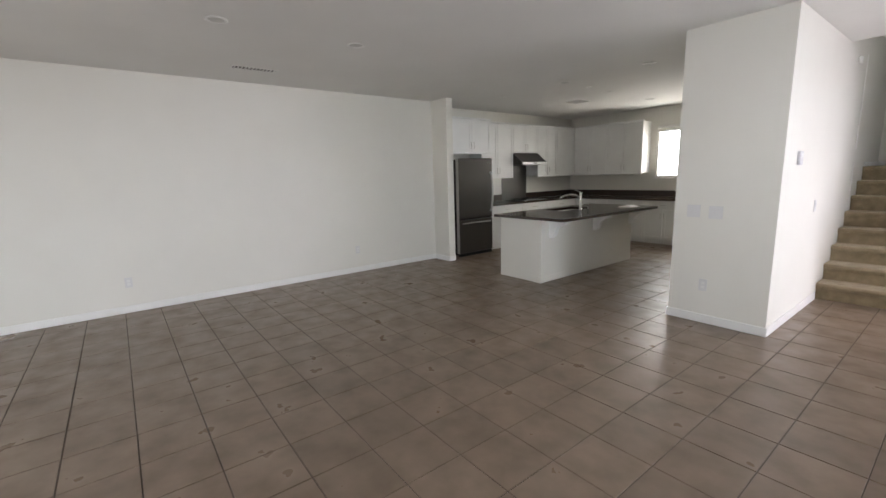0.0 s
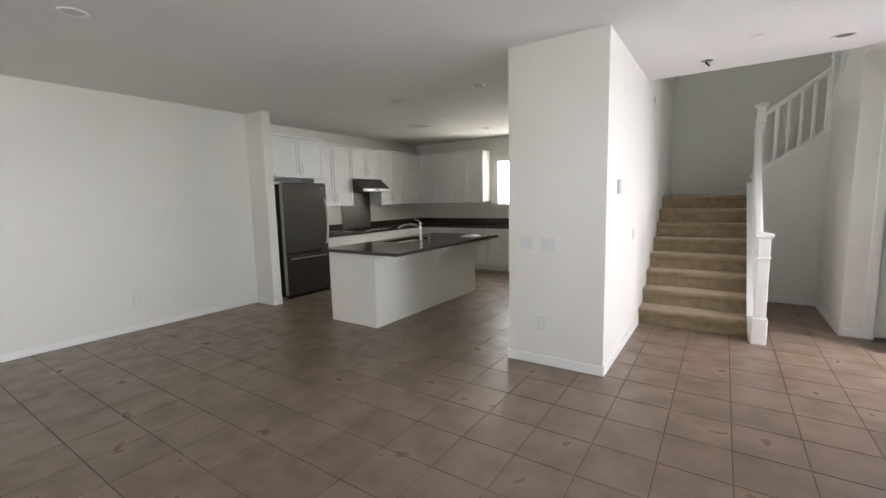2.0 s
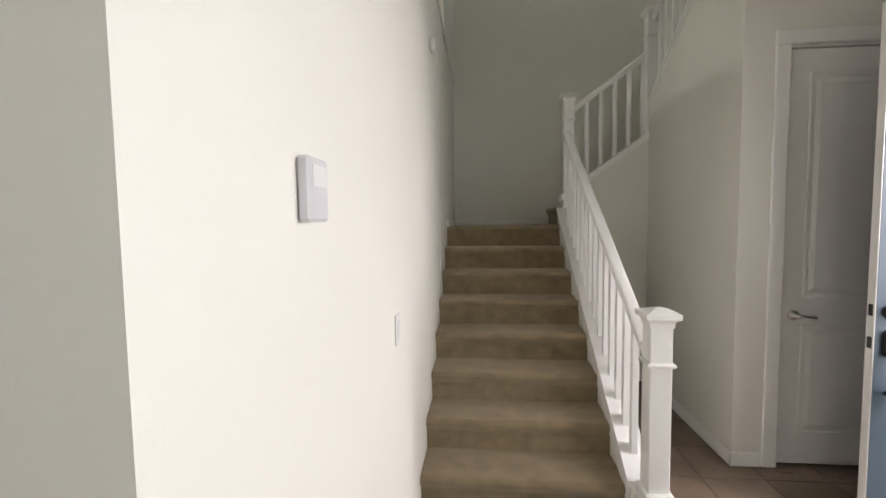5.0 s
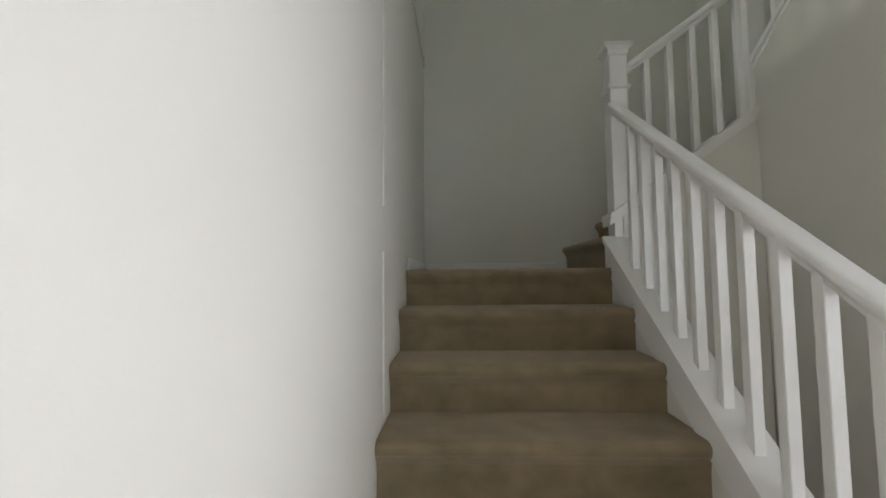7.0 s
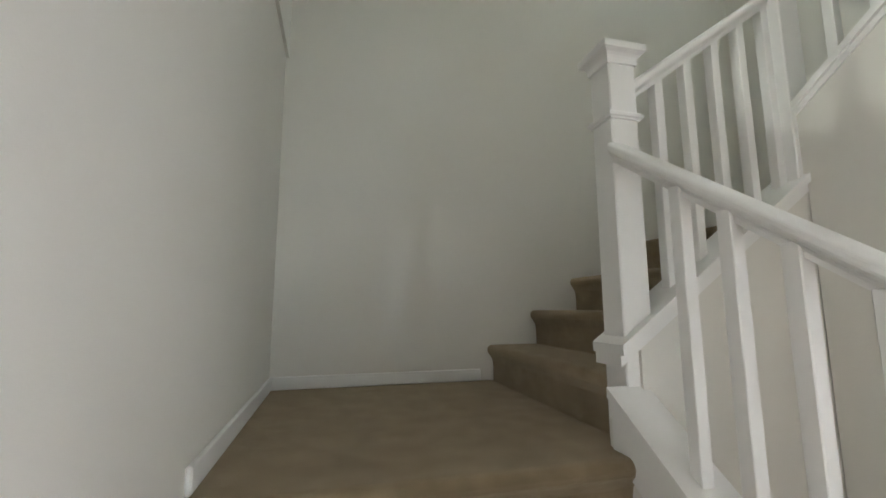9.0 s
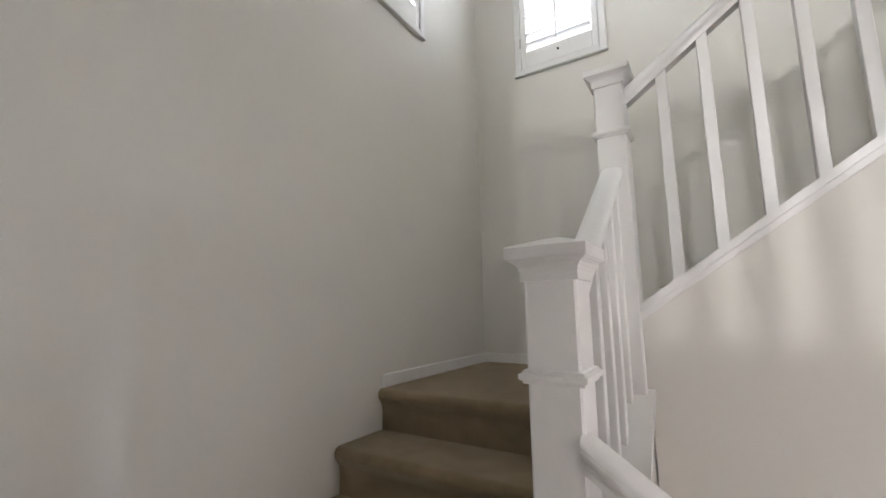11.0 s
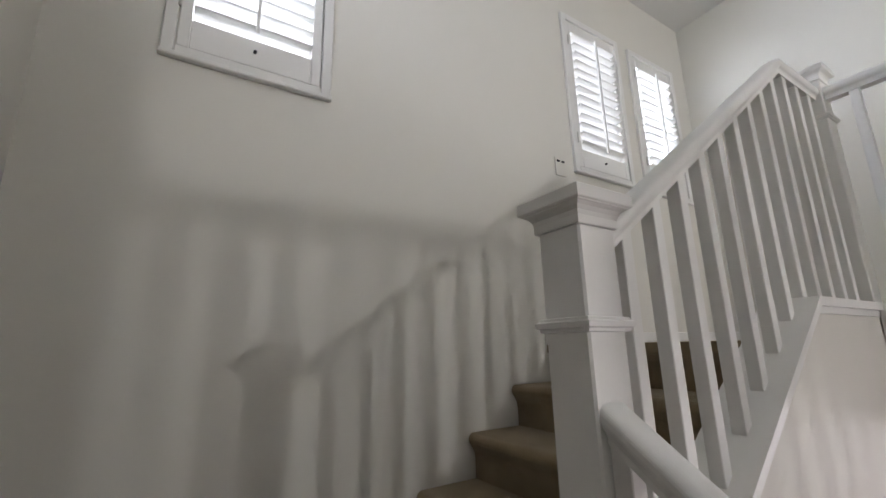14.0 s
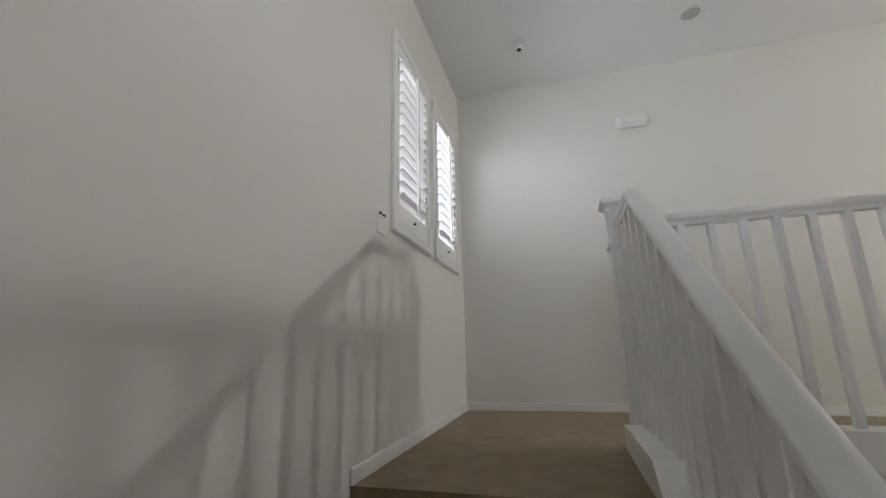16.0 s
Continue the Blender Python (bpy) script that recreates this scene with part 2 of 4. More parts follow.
# both openings are unseen, added for the stripe spot and the south fill
wall("wall_south", "y", (YSOUTH - 0.15, YSOUTH), (XL - 0.15, XD + 0.15), (-0.1, CEIL), [(-4.02, -2.94, 0.96, 2.22), (-2.6, -0.3, 0.05, 2.35)])
wall("wall_entry", "x", (XD, XD + 0.15), (YSOUTH, YS + 0.12), (-0.1, CEIL), [(-0.80, 0.12, -0.1, 2.46), (-3.66, -2.54, 0.98, 2.14), (-7.3, -4.7, 0.6, 2.4)])
wall("wall_stair_back", "y", (YB, YB + 0.15), (-0.12, XE + 0.15), (-0.1, FLOOR2))
wall("wall_stair_back_upper", "y", (YB, YB + 0.15), (XW - 0.12, XE + 0.15), (FLOOR2, CEIL2), [(*W1, *WIN_Z)])
wall("wall_stair_outer", "x", (XE, XE + 0.15), (YS + 0.12, YB), (-0.1, FLOOR2))
wall("wall_stair_outer_upper", "x", (XE, XE + 0.15), (-0.85, YB), (FLOOR2, CEIL2), [(*W2, *WIN_Z), (*W3, *WIN_Z), (*W4, *WIN_Z)])
wall("wall_closet", "y", (YS, YS + 0.12), (1.81, XD), (0, CEIL), [(2.06, 2.82, 0, 2.44)])
wall("wall_hall_upper", "y", (-0.97, -0.85), (XW - 0.12, XE + 0.15), (FLOOR2, CEIL2))
# the second opening is unseen, added for the hall fill lamp
wall("wall_loft_west", "x", (XW - 0.12, XW), (-0.85, YB), (FLOOR2, CEIL2), [(0.18, 0.62, 4.27, 5.03), (-0.76, -0.14, 3.90, 4.95)])
# two walls added out of view to keep loft light off the back wall
wall("wall_loft_block", "y", (1.72, 1.84), (XW, -0.12), (FLOOR2, CEIL2))
wall("wall_stair_left_upper", "x", (-0.12, 0.016), (1.72, YB), (3.10, CEIL2), label="off-white added wall above the landing, shielding it from loft light")
thing("ceiling", boxes(((XL - 0.15, YSOUTH, CEIL), (XD + 0.15, 0.30, FLOOR2 - 0.04)), ((XK - 0.15, 0.30, CEIL), (-0.12, YK + 0.15, FLOOR2 - 0.04)), ((XK - 0.15, -1.5, CEIL), (XL - 0.15, 0.30, FLOOR2 - 0.04)), ((1.931, 0.30, CEIL), (XE + 0.1, 0.90, FLOOR2 - 0.04))), CEILING, "flat white textured ceiling", "ceiling", kind="structure")
thing("ceiling_upper", boxes(((XW - 0.12, -0.97, CEIL2), (XE + 0.15, YB + 0.15, CEIL2 + 0.15))), CEILING, "flat white textured ceiling over the stairwell", "ceiling", kind="structure")
thing("floor_upper", boxes(((XW - 0.12, -0.85, FLOOR2 - 0.04), (XE, 0.30, FLOOR2)), ((1.83, 0.30, FLOOR2 - 0.04), (XE, 1.02, FLOOR2)), ((XW - 0.12, 0.30, FLOOR2 - 0.04), (-0.12, YB, FLOOR2))), CARPET, "tan carpet on the upper landing", "floor", kind="structure")
floor = thing("floor", boxes(((XK - 0.15, YSOUTH, -0.12), (XD + 0.15, YK + 0.15, -0.004))), GROUT, "brown square ceramic tile floor with dark grout", "floor", kind="structure")

# baseboards
for name, lo, hi in (
    ("baseboard_living", (XL, YSOUTH, 0), (XL + 0.014, -1.50, 0.085)),
    ("baseboard_stub", (XL + 0.014, -1.514, 0), (-4.576, -1.50, 0.085)),
    ("baseboard_stub_end", (-4.59, -1.50, 0), (-4.576, -1.37, 0.085)),
    ("baseboard_pier", (-0.846, -1.629, 0), (0.014, -1.615, 0.085)),
    ("baseboard_pier_side", (-0.846, -1.615, 0), (-0.832, 2.4, 0.085)),
    ("baseboard_hall", (0, -1.615, 0), (0.014, 0.05, 0.085)),
    ("baseboard_alcove", (1.796, 0.606, 0), (1.81, 1.956, 0.085)),
    ("baseboard_closet", (1.796, 0.606, 0), (1.97, 0.62, 0.085)),
    ("baseboard_alcove_back", (1.13, 1.956, 0), (1.796, 1.97, 0.085)),
    ("baseboard_landing_side", (0, 1.95, 8 * RISE), (0.014, YB - 0.014, 8 * RISE + 0.06)),
    ("baseboard_landing_back", (0, YB - 0.014, 8 * RISE), (1.03, YB, 8 * RISE + 0.06)),
    ("baseboard_upper_landing_back", (1.86, YB - 0.014, 12 * RISE), (XE - 0.014, YB, 12 * RISE + 0.06)),
    ("baseboard_upper_landing_side", (XE - 0.014, 2.06, 12 * RISE), (XE, YB, 12 * RISE + 0.06)),
    ("baseboard_upper_hall", (XW, -0.85, FLOOR2), (XE - 0.014, -0.836, FLOOR2 + 0.06)),
    ("baseboard_upper_side", (XE - 0.014, -0.85, FLOOR2), (XE, 1.03, FLOOR2 + 0.06)),
):
    tagged(part(name, boxes((lo, hi), bevel=0.004), TRIM), "white painted baseboard", "baseboard", kind="structure")

# ---- stairs ----
stairs = empty("staircase", (0.5, 0.1, 0), "tan carpeted stairs in three flights with rounded nosings", "staircase", kind="structure")


def step(name, lo, hi, z0, z1, edge):
    """A carpeted step over the ground lo-hi; edge: which side carries the rounded nosing, as a direction."""
    r, n = 0.026, 8
    length = hi[0] - lo[0] if edge[0] else hi[1] - lo[1]
    prof = [(0.032, z0), (0.031, z1 - 0.10), (0.027, z1 - 0.075), (0.013, z1 - 0.052), (0.003, z1 - 0.040)]
    prof += [(r - r * math.cos(math.pi / 2 * i / n), z1 - r + r * math.sin(math.pi / 2 * i / n)) for i in range(n + 1)]
    prof += [(length, z1), (length, z0)]
    if edge[0]:
        start = lo[0] if edge[0] < 0 else hi[0]
        pts, vec = [(start - edge[0] * d, lo[1], z) for d, z in prof], (0, hi[1] - lo[1], 0)
    else:
        start = lo[1] if edge[1] < 0 else hi[1]
        pts, vec = [(lo[0], start - edge[1] * d, z) for d, z in prof], (hi[0] - lo[0], 0, 0)
    return part(name, prism(pts, vec), CARPET, stairs)


RUN1, Y1 = 0.26, 0.08
for k in range(1, 8):
    y = Y1 + RUN1 * (k - 1)
    step("step", (0.002, y), (1.03, y + RUN1 + 0.03), max(0, (k - 2) * RISE), k * RISE, (0, -1))
step("landing", (0.002, 1.90), (1.095, YB - 0.002), 6 * RISE, 8 * RISE, (0, -1))
X2 = 1.073
for k in range(1, 4):
    x = X2 + RUN * (k - 1)
    step("step", (x, 2.05), (x + RUN + 0.03, YB - 0.002), (6 + k) * RISE, (8 + k) * RISE, (-1, 0))
step("landing", (1.838, 1.95), (XE - 0.002, YB - 0.002), 10 * RISE, 12 * RISE, (-1, 0))
Y3 = 2.035
for k in range(1, 5):
    y = Y3 - RUN * (k - 1)
    step("step", (1.90, y - RUN - 0.03), (XE - 0.002, y), (10 + k) * RISE, (12 + k) * RISE, (0, 1))
step("step", (1.90, 0.92), (XE - 0.002, Y3 - RUN * 4), 15 * RISE, 17 * RISE, (0, 1))

# walls carrying the open sides, cut to the slope of the flights
wall_under = prism([(1.03, -0.005, -0.05), (1.03, 2.01, -0.05), (1.03, 2.01, 1.52), (1.03, 1.90, 1.50), (1.03, -0.005, 0.20)], (0.085, 0, 0))
thing("wall_flight_one", wall_under, WALL, "off-white wall under the open side of the lower flight", "wall", kind="structure")
wall_two = prism([(1.115, 1.97, -0.05), (1.115, 1.97, 1.735), (1.80, 1.97, 2.215), (1.93, 1.97, 2.215), (1.93, 1.97, -0.05)], (0, 0.09, 0))
thing("wall_flight_two", wall_two, WALL, "off-white wall under the short middle flight", "wall", kind="structure")
wall_three = prism([(1.81, YS + 0.12, -0.05), (1.81, 1.965, -0.05), (1.81, 1.965, 2.2), (1.81, 2.07, 2.2), (1.81, 2.07, 2.41), (1.81, 1.03, 3.14), (1.81, 0.30, 3.14), (1.81, 0.30, CEIL), (1.81, YS + 0.12, CEIL)], (0.12, 0, 0))
thing("wall_flight_three", wall_three, WALL, "off-white wall under the upper flight, cut to its slope", "wall", kind="structure")


# ---- railings ----
def stacked(x, y, z, levels):
    """One solid of square outlines (half width, height) one over the other."""
    bm = bmesh.new()
    rings = [[bm.verts.new((x + sx * r, y + sy * r, z + dz)) for sx, sy in ((-1, -1), (1, -1), (1, 1), (-1, 1))] for r, dz in levels]
    for p, q in zip(rings, rings[1:]):
        for i in range(4):
            bm.faces.new((p[i], p[(i + 1) % 4], q[(i + 1) % 4], q[i]))
    bm.faces.new(rings[0][::-1])
    bm.faces.new(rings[-1])
    return bm


def post(parent, x, y, z0, z1, w=0.095):
    """A square newel post with a ring moulding and a stepped flat cap."""
    h = w / 2
    p = part("newel_post", boxes(((x - h, y - h, z0), (x + h, y + h, z1 - 0.05)), bevel=0.004), TRIM, parent)
    part("ring", stacked(x, y, z1, [(h - 0.002, -0.264), (h + 0.006, -0.262), (h + 0.007, -0.257), (h + 0.012, -0.255), (h + 0.013, -0.246), (h + 0.007, -0.243), (h + 0.006, -0.239), (h - 0.002, -0.237)]), TRIM, p)
    cap = stacked(x, y, z1, [(h - 0.002, -0.083), (h + 0.004, -0.082), (h + 0.005, -0.080), (h + 0.005, -0.066), (h + 0.007, -0.058), (h + 0.012, -0.051), (h + 0.018, -0.047), (h + 0.021, -0.046), (h + 0.022, -0.044), (h + 0.025, -0.043), (h + 0.026, -0.041), (h + 0.026, -0.021), (h + 0.024, -0.019), (0.012, 0.0)])
    part("cap", cap, TRIM, p)
    return p


RAIL_SHAPE = [(-0.020, -0.062), (0.020, -0.062), (0.021, -0.050), (0.024, -0.043), (0.030, -0.037), (0.033, -0.030)]
RAIL_SHAPE += [(math.copysign(0.034 * abs(math.cos(math.pi * k / 16)) ** 0.7, 8 - k), -0.024 + 0.024 * math.sin(math.pi * k / 16) ** 0.6) for k in range(17)]
RAIL_SHAPE += [(-0.033, -0.030), (-0.030, -0.037), (-0.024, -0.043), (-0.021, -0.050)]


def handrail(parent, points):
    """A moulded rail along points; its top runs through them."""
    points = [Vector(p) for p in points]
    bm = bmesh.new()
    d = points[-1] - points[0]
    across = Vector((d.y, -d.x, 0)).normalized()
    rings = [[bm.verts.new(p + across * a + Vector((0, 0, b))) for a, b in RAIL_SHAPE] for p in points]
    n = len(RAIL_SHAPE)
    for p, q in zip(rings, rings[1:]):
        for i in range(n):
            bm.faces.new((p[i], p[(i + 1) % n], q[(i + 1) % n], q[i]))
    bm.faces.new(rings[0])
    bm.faces.new(rings[-1][::-1])
    bmesh.ops.recalc_face_normals(bm, faces=bm.faces)
    return part("handrail", bm, TRIM, parent)


def along(points, s, axis):
    for a, b in zip(points, points[1:]):
        lo, hi = sorted((a[axis], b[axis]))
        if lo - 1e-6 <= s <= hi + 1e-6:
            f = (s - a[axis]) / (b[axis] - a[axis])
            return a[2] + f * (b[2] - a[2])
    return points[-1][2]


def balusters(parent, rail, curb, axis, first, last, count, other):
    w = 0.0165
    for i in range(count):
        s = first + (last - first) * i / (count - 1)
        x, y = (s, other) if axis == 0 else (other, s)
        z0, z1 = along(curb, s, axis) - 0.03, along(rail, s, axis) - 0.045
        part("baluster", boxes(((x - w, y - w, z0), (x + w, y + w, z1)), bevel=0.002), TRIM, parent)


def curb_board(parent, line, axis, lo, hi, drop):
    """The capped board that the balusters stand on: its top follows line."""
    pts = [(p[axis], p[2]) for p in line] + [(p[axis], p[2] - 0.028) for p in reversed(line)]
    body = [(p[axis], p[2] - 0.028) for p in line] + [(p[axis], p[2] - drop) for p in reversed(line)]
    if axis == 1:
        cap = prism([(lo - 0.012, s, z) for s, z in pts], (hi - lo + 0.024, 0, 0))
        skirt = prism([(lo, s, z) for s, z in body], (hi - lo, 0, 0))
    else:
        cap = prism([(s, lo - 0.012, z) for s, z in pts], (0, hi - lo + 0.024, 0))
        skirt = prism([(s, lo, z) for s, z in body], (0, hi - lo, 0))
    part("curb_cap", cap, TRIM, parent)
    part("skirt_board", skirt, TRIM, parent)


# lower flight
rail_a = empty("stair_railing", (1.08, 0, 0), "white painted wooden railing with square balusters on the lower flight", "railing", "stair railings")
post(rail_a, 1.105, -0.045, 0, 1.095)
part("plinth", boxes(((1.042, -0.108, 0), (1.168, 0.018, 0.26)), bevel=0.006), TRIM, bpy.data.objects["newel_post"])
line = [(1.075, 0.0, 0.93), (1.09, 1.985, 2.312)]
crb = [(1.07, 0.02, 0.245), (1.07, 1.985, 1.605)]
handrail(rail_a, line)
curb_board(rail_a, crb, 1, 1.02, 1.125, 0.17)
balusters(rail_a, line, crb, 1, 0.143, 1.755, 14, 1.075)
# middle flight
rail_b = empty("stair_railing", (1.105, 1.975, 8 * RISE), "white painted wooden railing on the short middle flight", "railing", "stair railings")
post(rail_b, 1.12, 2.028, 1.30, 2.648)
line = [(1.17, 2.03, 2.53), (1.84, 2.03, 3.015)]
crb = [(1.045, 2.02, 1.718), (1.84, 2.02, 2.285)]
handrail(rail_b, line)
curb_board(rail_b, crb, 0, 1.965, 2.08, 0.06)
balusters(rail_b, line, crb, 0, 1.284, 1.773, 5, 2.03)
# upper flight
rail_c = empty("stair_railing", (1.87, 2.035, 12 * RISE), "white painted wooden railing along the upper flight", "railing", "stair railings")
post(rail_c, 1.836, 2.022, 2.18, 3.350)
line = [(1.855, 1.99, 3.258), (1.855, 0.79, 4.115), (1.855, 0.42, 4.115)]
crb = [(1.866, 2.0, 2.505), (1.866, 1.03, 3.19), (1.866, 0.42, 3.19)]
handrail(rail_c, line)
curb_board(rail_c, crb, 1, 1.803, 1.93, 0.05)
balusters(rail_c, line, crb, 1, 1.862, 0.492, 12, 1.855)
# gallery round the well
rail_d = empty("stair_railing", (1.85, 0.37, FLOOR2), "white painted wooden railing along the upper gallery", "railing", "stair railings")
post(rail_d, 1.86, 0.37, FLOOR2, 4.225)
post(rail_d, -0.06, 0.37, FLOOR2, 4.225)
line = [(1.82, 0.37, 4.115), (-0.02, 0.37, 4.115)]
crb = [(1.806, 0.37, 3.187), (-0.02, 0.37, 3.187)]
handrail(rail_d, line)
curb_board(rail_d, crb, 0, 0.312, 0.428, 0.14)
balusters(rail_d, line, crb, 0, 1.725, 0.061, 14, 0.37)
line = [(-0.06, 0.41, 4.10), (-0.06, 1.717, 4.10)]
crb = [(-0.06, 0.43, 3.165), (-0.06, 1.717, 3.165)]
handrail(rail_d, line)
curb_board(rail_d, crb, 1, -0.118, 0.0, 0.06)
balusters(rail_d, line, crb, 1, 0.50, 1.63, 12, -0.06)
thing("wall_well_edge", boxes(((0, 0.301, CEIL), (1.809, 0.312, 3.05))), WALL, "off-white edge of the upper floor over the stairs", "wall", kind="structure")


# ---- windows with shutters ----
def shutter_window(name, m, w, h, lean=-20):
    """A plantation shutter in its trim; m puts its lower left corner, seen from the room, with the room on -y."""
    win = tagged(new(name), "white plantation shutter window with tilted louvers", "window", kind="structure")
    win.matrix_world = m
    bpy.context.view_layer.update()

    def add(nm, bm, mat, parent=win, label=""):
        bm.transform(m)
        return part(nm, bm, mat, parent, label)

    t, s = 0.042, 0.085
    add("window_frame", boxes(((0, -0.022, 0), (t, 0, h)), ((w - t, -0.022, 0), (w, 0, h)), ((t, -0.022, h - t), (w - t, 0, h)), ((t, -0.022, 0), (w - t, 0, t)), bevel=0.004), TRIM)
    add("window_sill", boxes(((-0.004, -0.03, -0.006), (w + 0.004, 0, 0.012)), bevel=0.004), TRIM)
    add("shutter_frame", boxes(((t + 0.004, -0.014, t + 0.004), (s, 0.018, h - t - 0.004)), ((w - s, -0.014, t + 0.004), (w - t - 0.004, 0.018, h - t - 0.004)), ((s, -0.014, t + 0.004), (w - s, 0.018, 0.165)), ((s, -0.014, h - 0.125), (w - s, 0.018, h - t - 0.004)), bevel=0.003), TRIM)
    lo, hi = 0.172, h - 0.132
    n = round((hi - lo) / 0.066)
    for i in range(n):
        z = lo + (i + 0.5) * (hi - lo) / n
        prof = [(0.042 * math.cos(a), 0.0055 * math.sin(a)) for a in [2 * math.pi * k / 10 for k in range(10)]]
        tilt = radians(lean)
        pts = [(s + 0.002, 0.004 + a * math.cos(tilt) - b * math.sin(tilt), z + a * math.sin(tilt) + b * math.cos(tilt)) for a, b in prof]
        add("louver", prism(pts, (w - 2 * s - 0.004, 0, 0)), TRIM)
    add("tilt_rod", boxes(((w / 2 - 0.006, -0.052, lo), (w / 2 + 0.006, -0.040, hi)), bevel=0.002), TRIM)
    add("catch", lathe([(0.006, 0), (0.006, 0.012), (0.003, 0.016)], pose(w / 2, -0.014, 0.11, 90), 10), BRONZE, win, "small dark shutter catch")
    for z in (0.2, h - 0.24):
        add("hinge", boxes(((t - 0.004, -0.026, z), (t + 0.006, -0.014, z + 0.07)), bevel=0.002), NICKEL, win, "small metal shutter hinge")
    pane = add("pane", boxes(((0.07, 0.10, 0.07), (w - 0.07, 0.105, h - 0.07))), GLASS)
    pane.visible_shadow = False
    return win


ZW, HW = 4.083, 1.145
shutter_window("window_1", pose(1.612, YB, ZW), 0.60, HW, -12)
shutter_window("window_2", pose(XE, 2.783, ZW, 0, 0, -90), 0.60, HW, -12)
shutter_window("window_3", pose(XE, 0.683, ZW, 0, 0, -90), 0.595, HW)
shutter_window("window_4", pose(XE, -0.035, ZW, 0, 0, -90), 0.595, HW)
shutter_window("window_6", pose(XD, -2.47, 0.90, 0, 0, -90), 1.26, 1.32, 0)
# unseen shutter, added to cut the spot's beam into stripes
shutter_window("stripe_shutter", pose(-2.88, YSOUTH, 0.88, 0, 0, 180), 1.20, 1.42, 33)
kw = tagged(new("window_5"), "bright kitchen window in a white frame", "window", kind="structure")
part("window_frame", boxes(((-3.30, YK + 0.004, 1.31), (-3.26, YK + 0.03, 2.28)), ((-2.24, YK + 0.004, 1.31), (-2.2, YK + 0.03, 2.28)), ((-3.26, YK + 0.004, 2.24), (-2.24, YK + 0.03, 2.28)), ((-3.26, YK + 0.004, 1.31), (-2.24, YK + 0.03, 1.35)), bevel=0.004), TRIM, kw)
part("window_sill", boxes(((-3.33, YK - 0.03, 1.285), (-2.17, YK, 1.308)), bevel=0.004), TRIM, kw)
part("blind_rail", boxes(((-3.28, YK - 0.035, 2.30), (-2.2, YK - 0.002, 2.36)), bevel=0.006), TRIM, kw)
kp = part("pane", boxes(((-3.26, YK + 0.014, 1.35), (-2.24, YK + 0.018, 2.24))), GLASS, kw)
kp.visible_shadow = False


# ---- doors ----
def panel_relief(bm, x0, x1, z0, z1, y, depth=0.008):
    """A raised panel in its moulding, on the face at y that looks to -y."""
    o = 0.022
    for (a, b, c, d) in ((x0, x1, z0, z0 + o), (x0, x1, z1 - o, z1), (x0, x0 + o, z0 + o, z1 - o), (x1 - o, x1, z0 + o, z1 - o)):
        box(bm, (a, y - depth, c), (b, y, d), 0.004)
    lo = [bm.verts.new(p) for p in ((x0 + 0.034, y, z0 + 0.034), (x1 - 0.034, y, z0 + 0.034), (x1 - 0.034, y, z1 - 0.034), (x0 + 0.034, y, z1 - 0.034))]
    hi = [bm.verts.new(p) for p in ((x0 + 0.06, y - depth, z0 + 0.06), (x1 - 0.06, y - depth, z0 + 0.06), (x1 - 0.06, y - depth, z1 - 0.06), (x0 + 0.06, y - depth, z1 - 0.06))]
    bm.faces.new(hi)
    for i in range(4):
        bm.faces.new((lo[i], lo[(i + 1) % 4], hi[(i + 1) % 4], hi[i]))


front = empty("door_1", (3.04, 0.17, 0), "blue-gray panelled front door standing open into the hall", "door", kind="structure")
DX0, DX1, DY = 2.145, 3.04, 0.135
part("leaf", boxes(((DX0 + 0.004, DY, 0.03), (DX1, DY + 0.043, 2.45)), bevel=0.002), BLUE, front)
part("edge", boxes(((DX0, DY + 0.001, 0.03), (DX0 + 0.0035, DY + 0.042, 2.45))), TRIM, front, "cream painted latch edge of the door")
part("sweep", boxes(((DX0, DY - 0.004, 0.012), (DX1, DY + 0.046, 0.03)), bevel=0.003), BLACK, front, "dark rubber door sweep")
for z0, z1 in ((2.125, 2.335), (0.985, 2.02), (0.225, 0.83)):
    for x0 in (2.285, 2.655):
        bm = bmesh.new()
        panel_relief(bm, x0, x0 + 0.255, z0, z1, DY)
        part("panel", bm, BLUE, front)
part("deadbolt", lathe([(0.030, 0), (0.030, 0.006), (0.026, 0.016), (0.014, 0.018), (0.013, 0.024)], pose(2.205, DY, 1.045, 90), 24), BRONZE, front, "round dark metal deadbolt", True)
part("lock_plate", boxes(((2.18, DY - 0.012, 0.835), (2.232, DY, 0.955)), bevel=0.010), BRONZE, front, "dark metal handle plate")
part("door_handle", tube([(2.206, DY - 0.008, 0.85), (2.212, DY - 0.03, 0.835), (2.222, DY - 0.05, 0.80), (2.222, DY - 0.055, 0.75), (2.212, DY - 0.045, 0.70), (2.206, DY - 0.02, 0.665), (2.206, DY, 0.655)], 0.009), BRONZE, front, "curved dark metal pull handle", True)
part("latch_plate", boxes(((DX0 - 0.002, DY + 0.010, 1.02), (DX0 - 0.0002, DY + 0.034, 1.075)), bevel=0.0005), BRONZE, front)
part("latch_plate", boxes(((DX0 - 0.002, DY + 0.010, 0.865), (DX0 - 0.0002, DY + 0.034, 0.92)), bevel=0.0005), BRONZE, front)
part("knocker", boxes(((2.585, DY - 0.02, 1.70), (2.615, DY, 1.76)), bevel=0.006), NICKEL, front, "small metal door knocker")
part("peephole", lathe([(0.009, 0), (0.009, 0.006), (0.004, 0.007)], pose(2.60, DY, 1.49, 90), 14), BRASS, front)
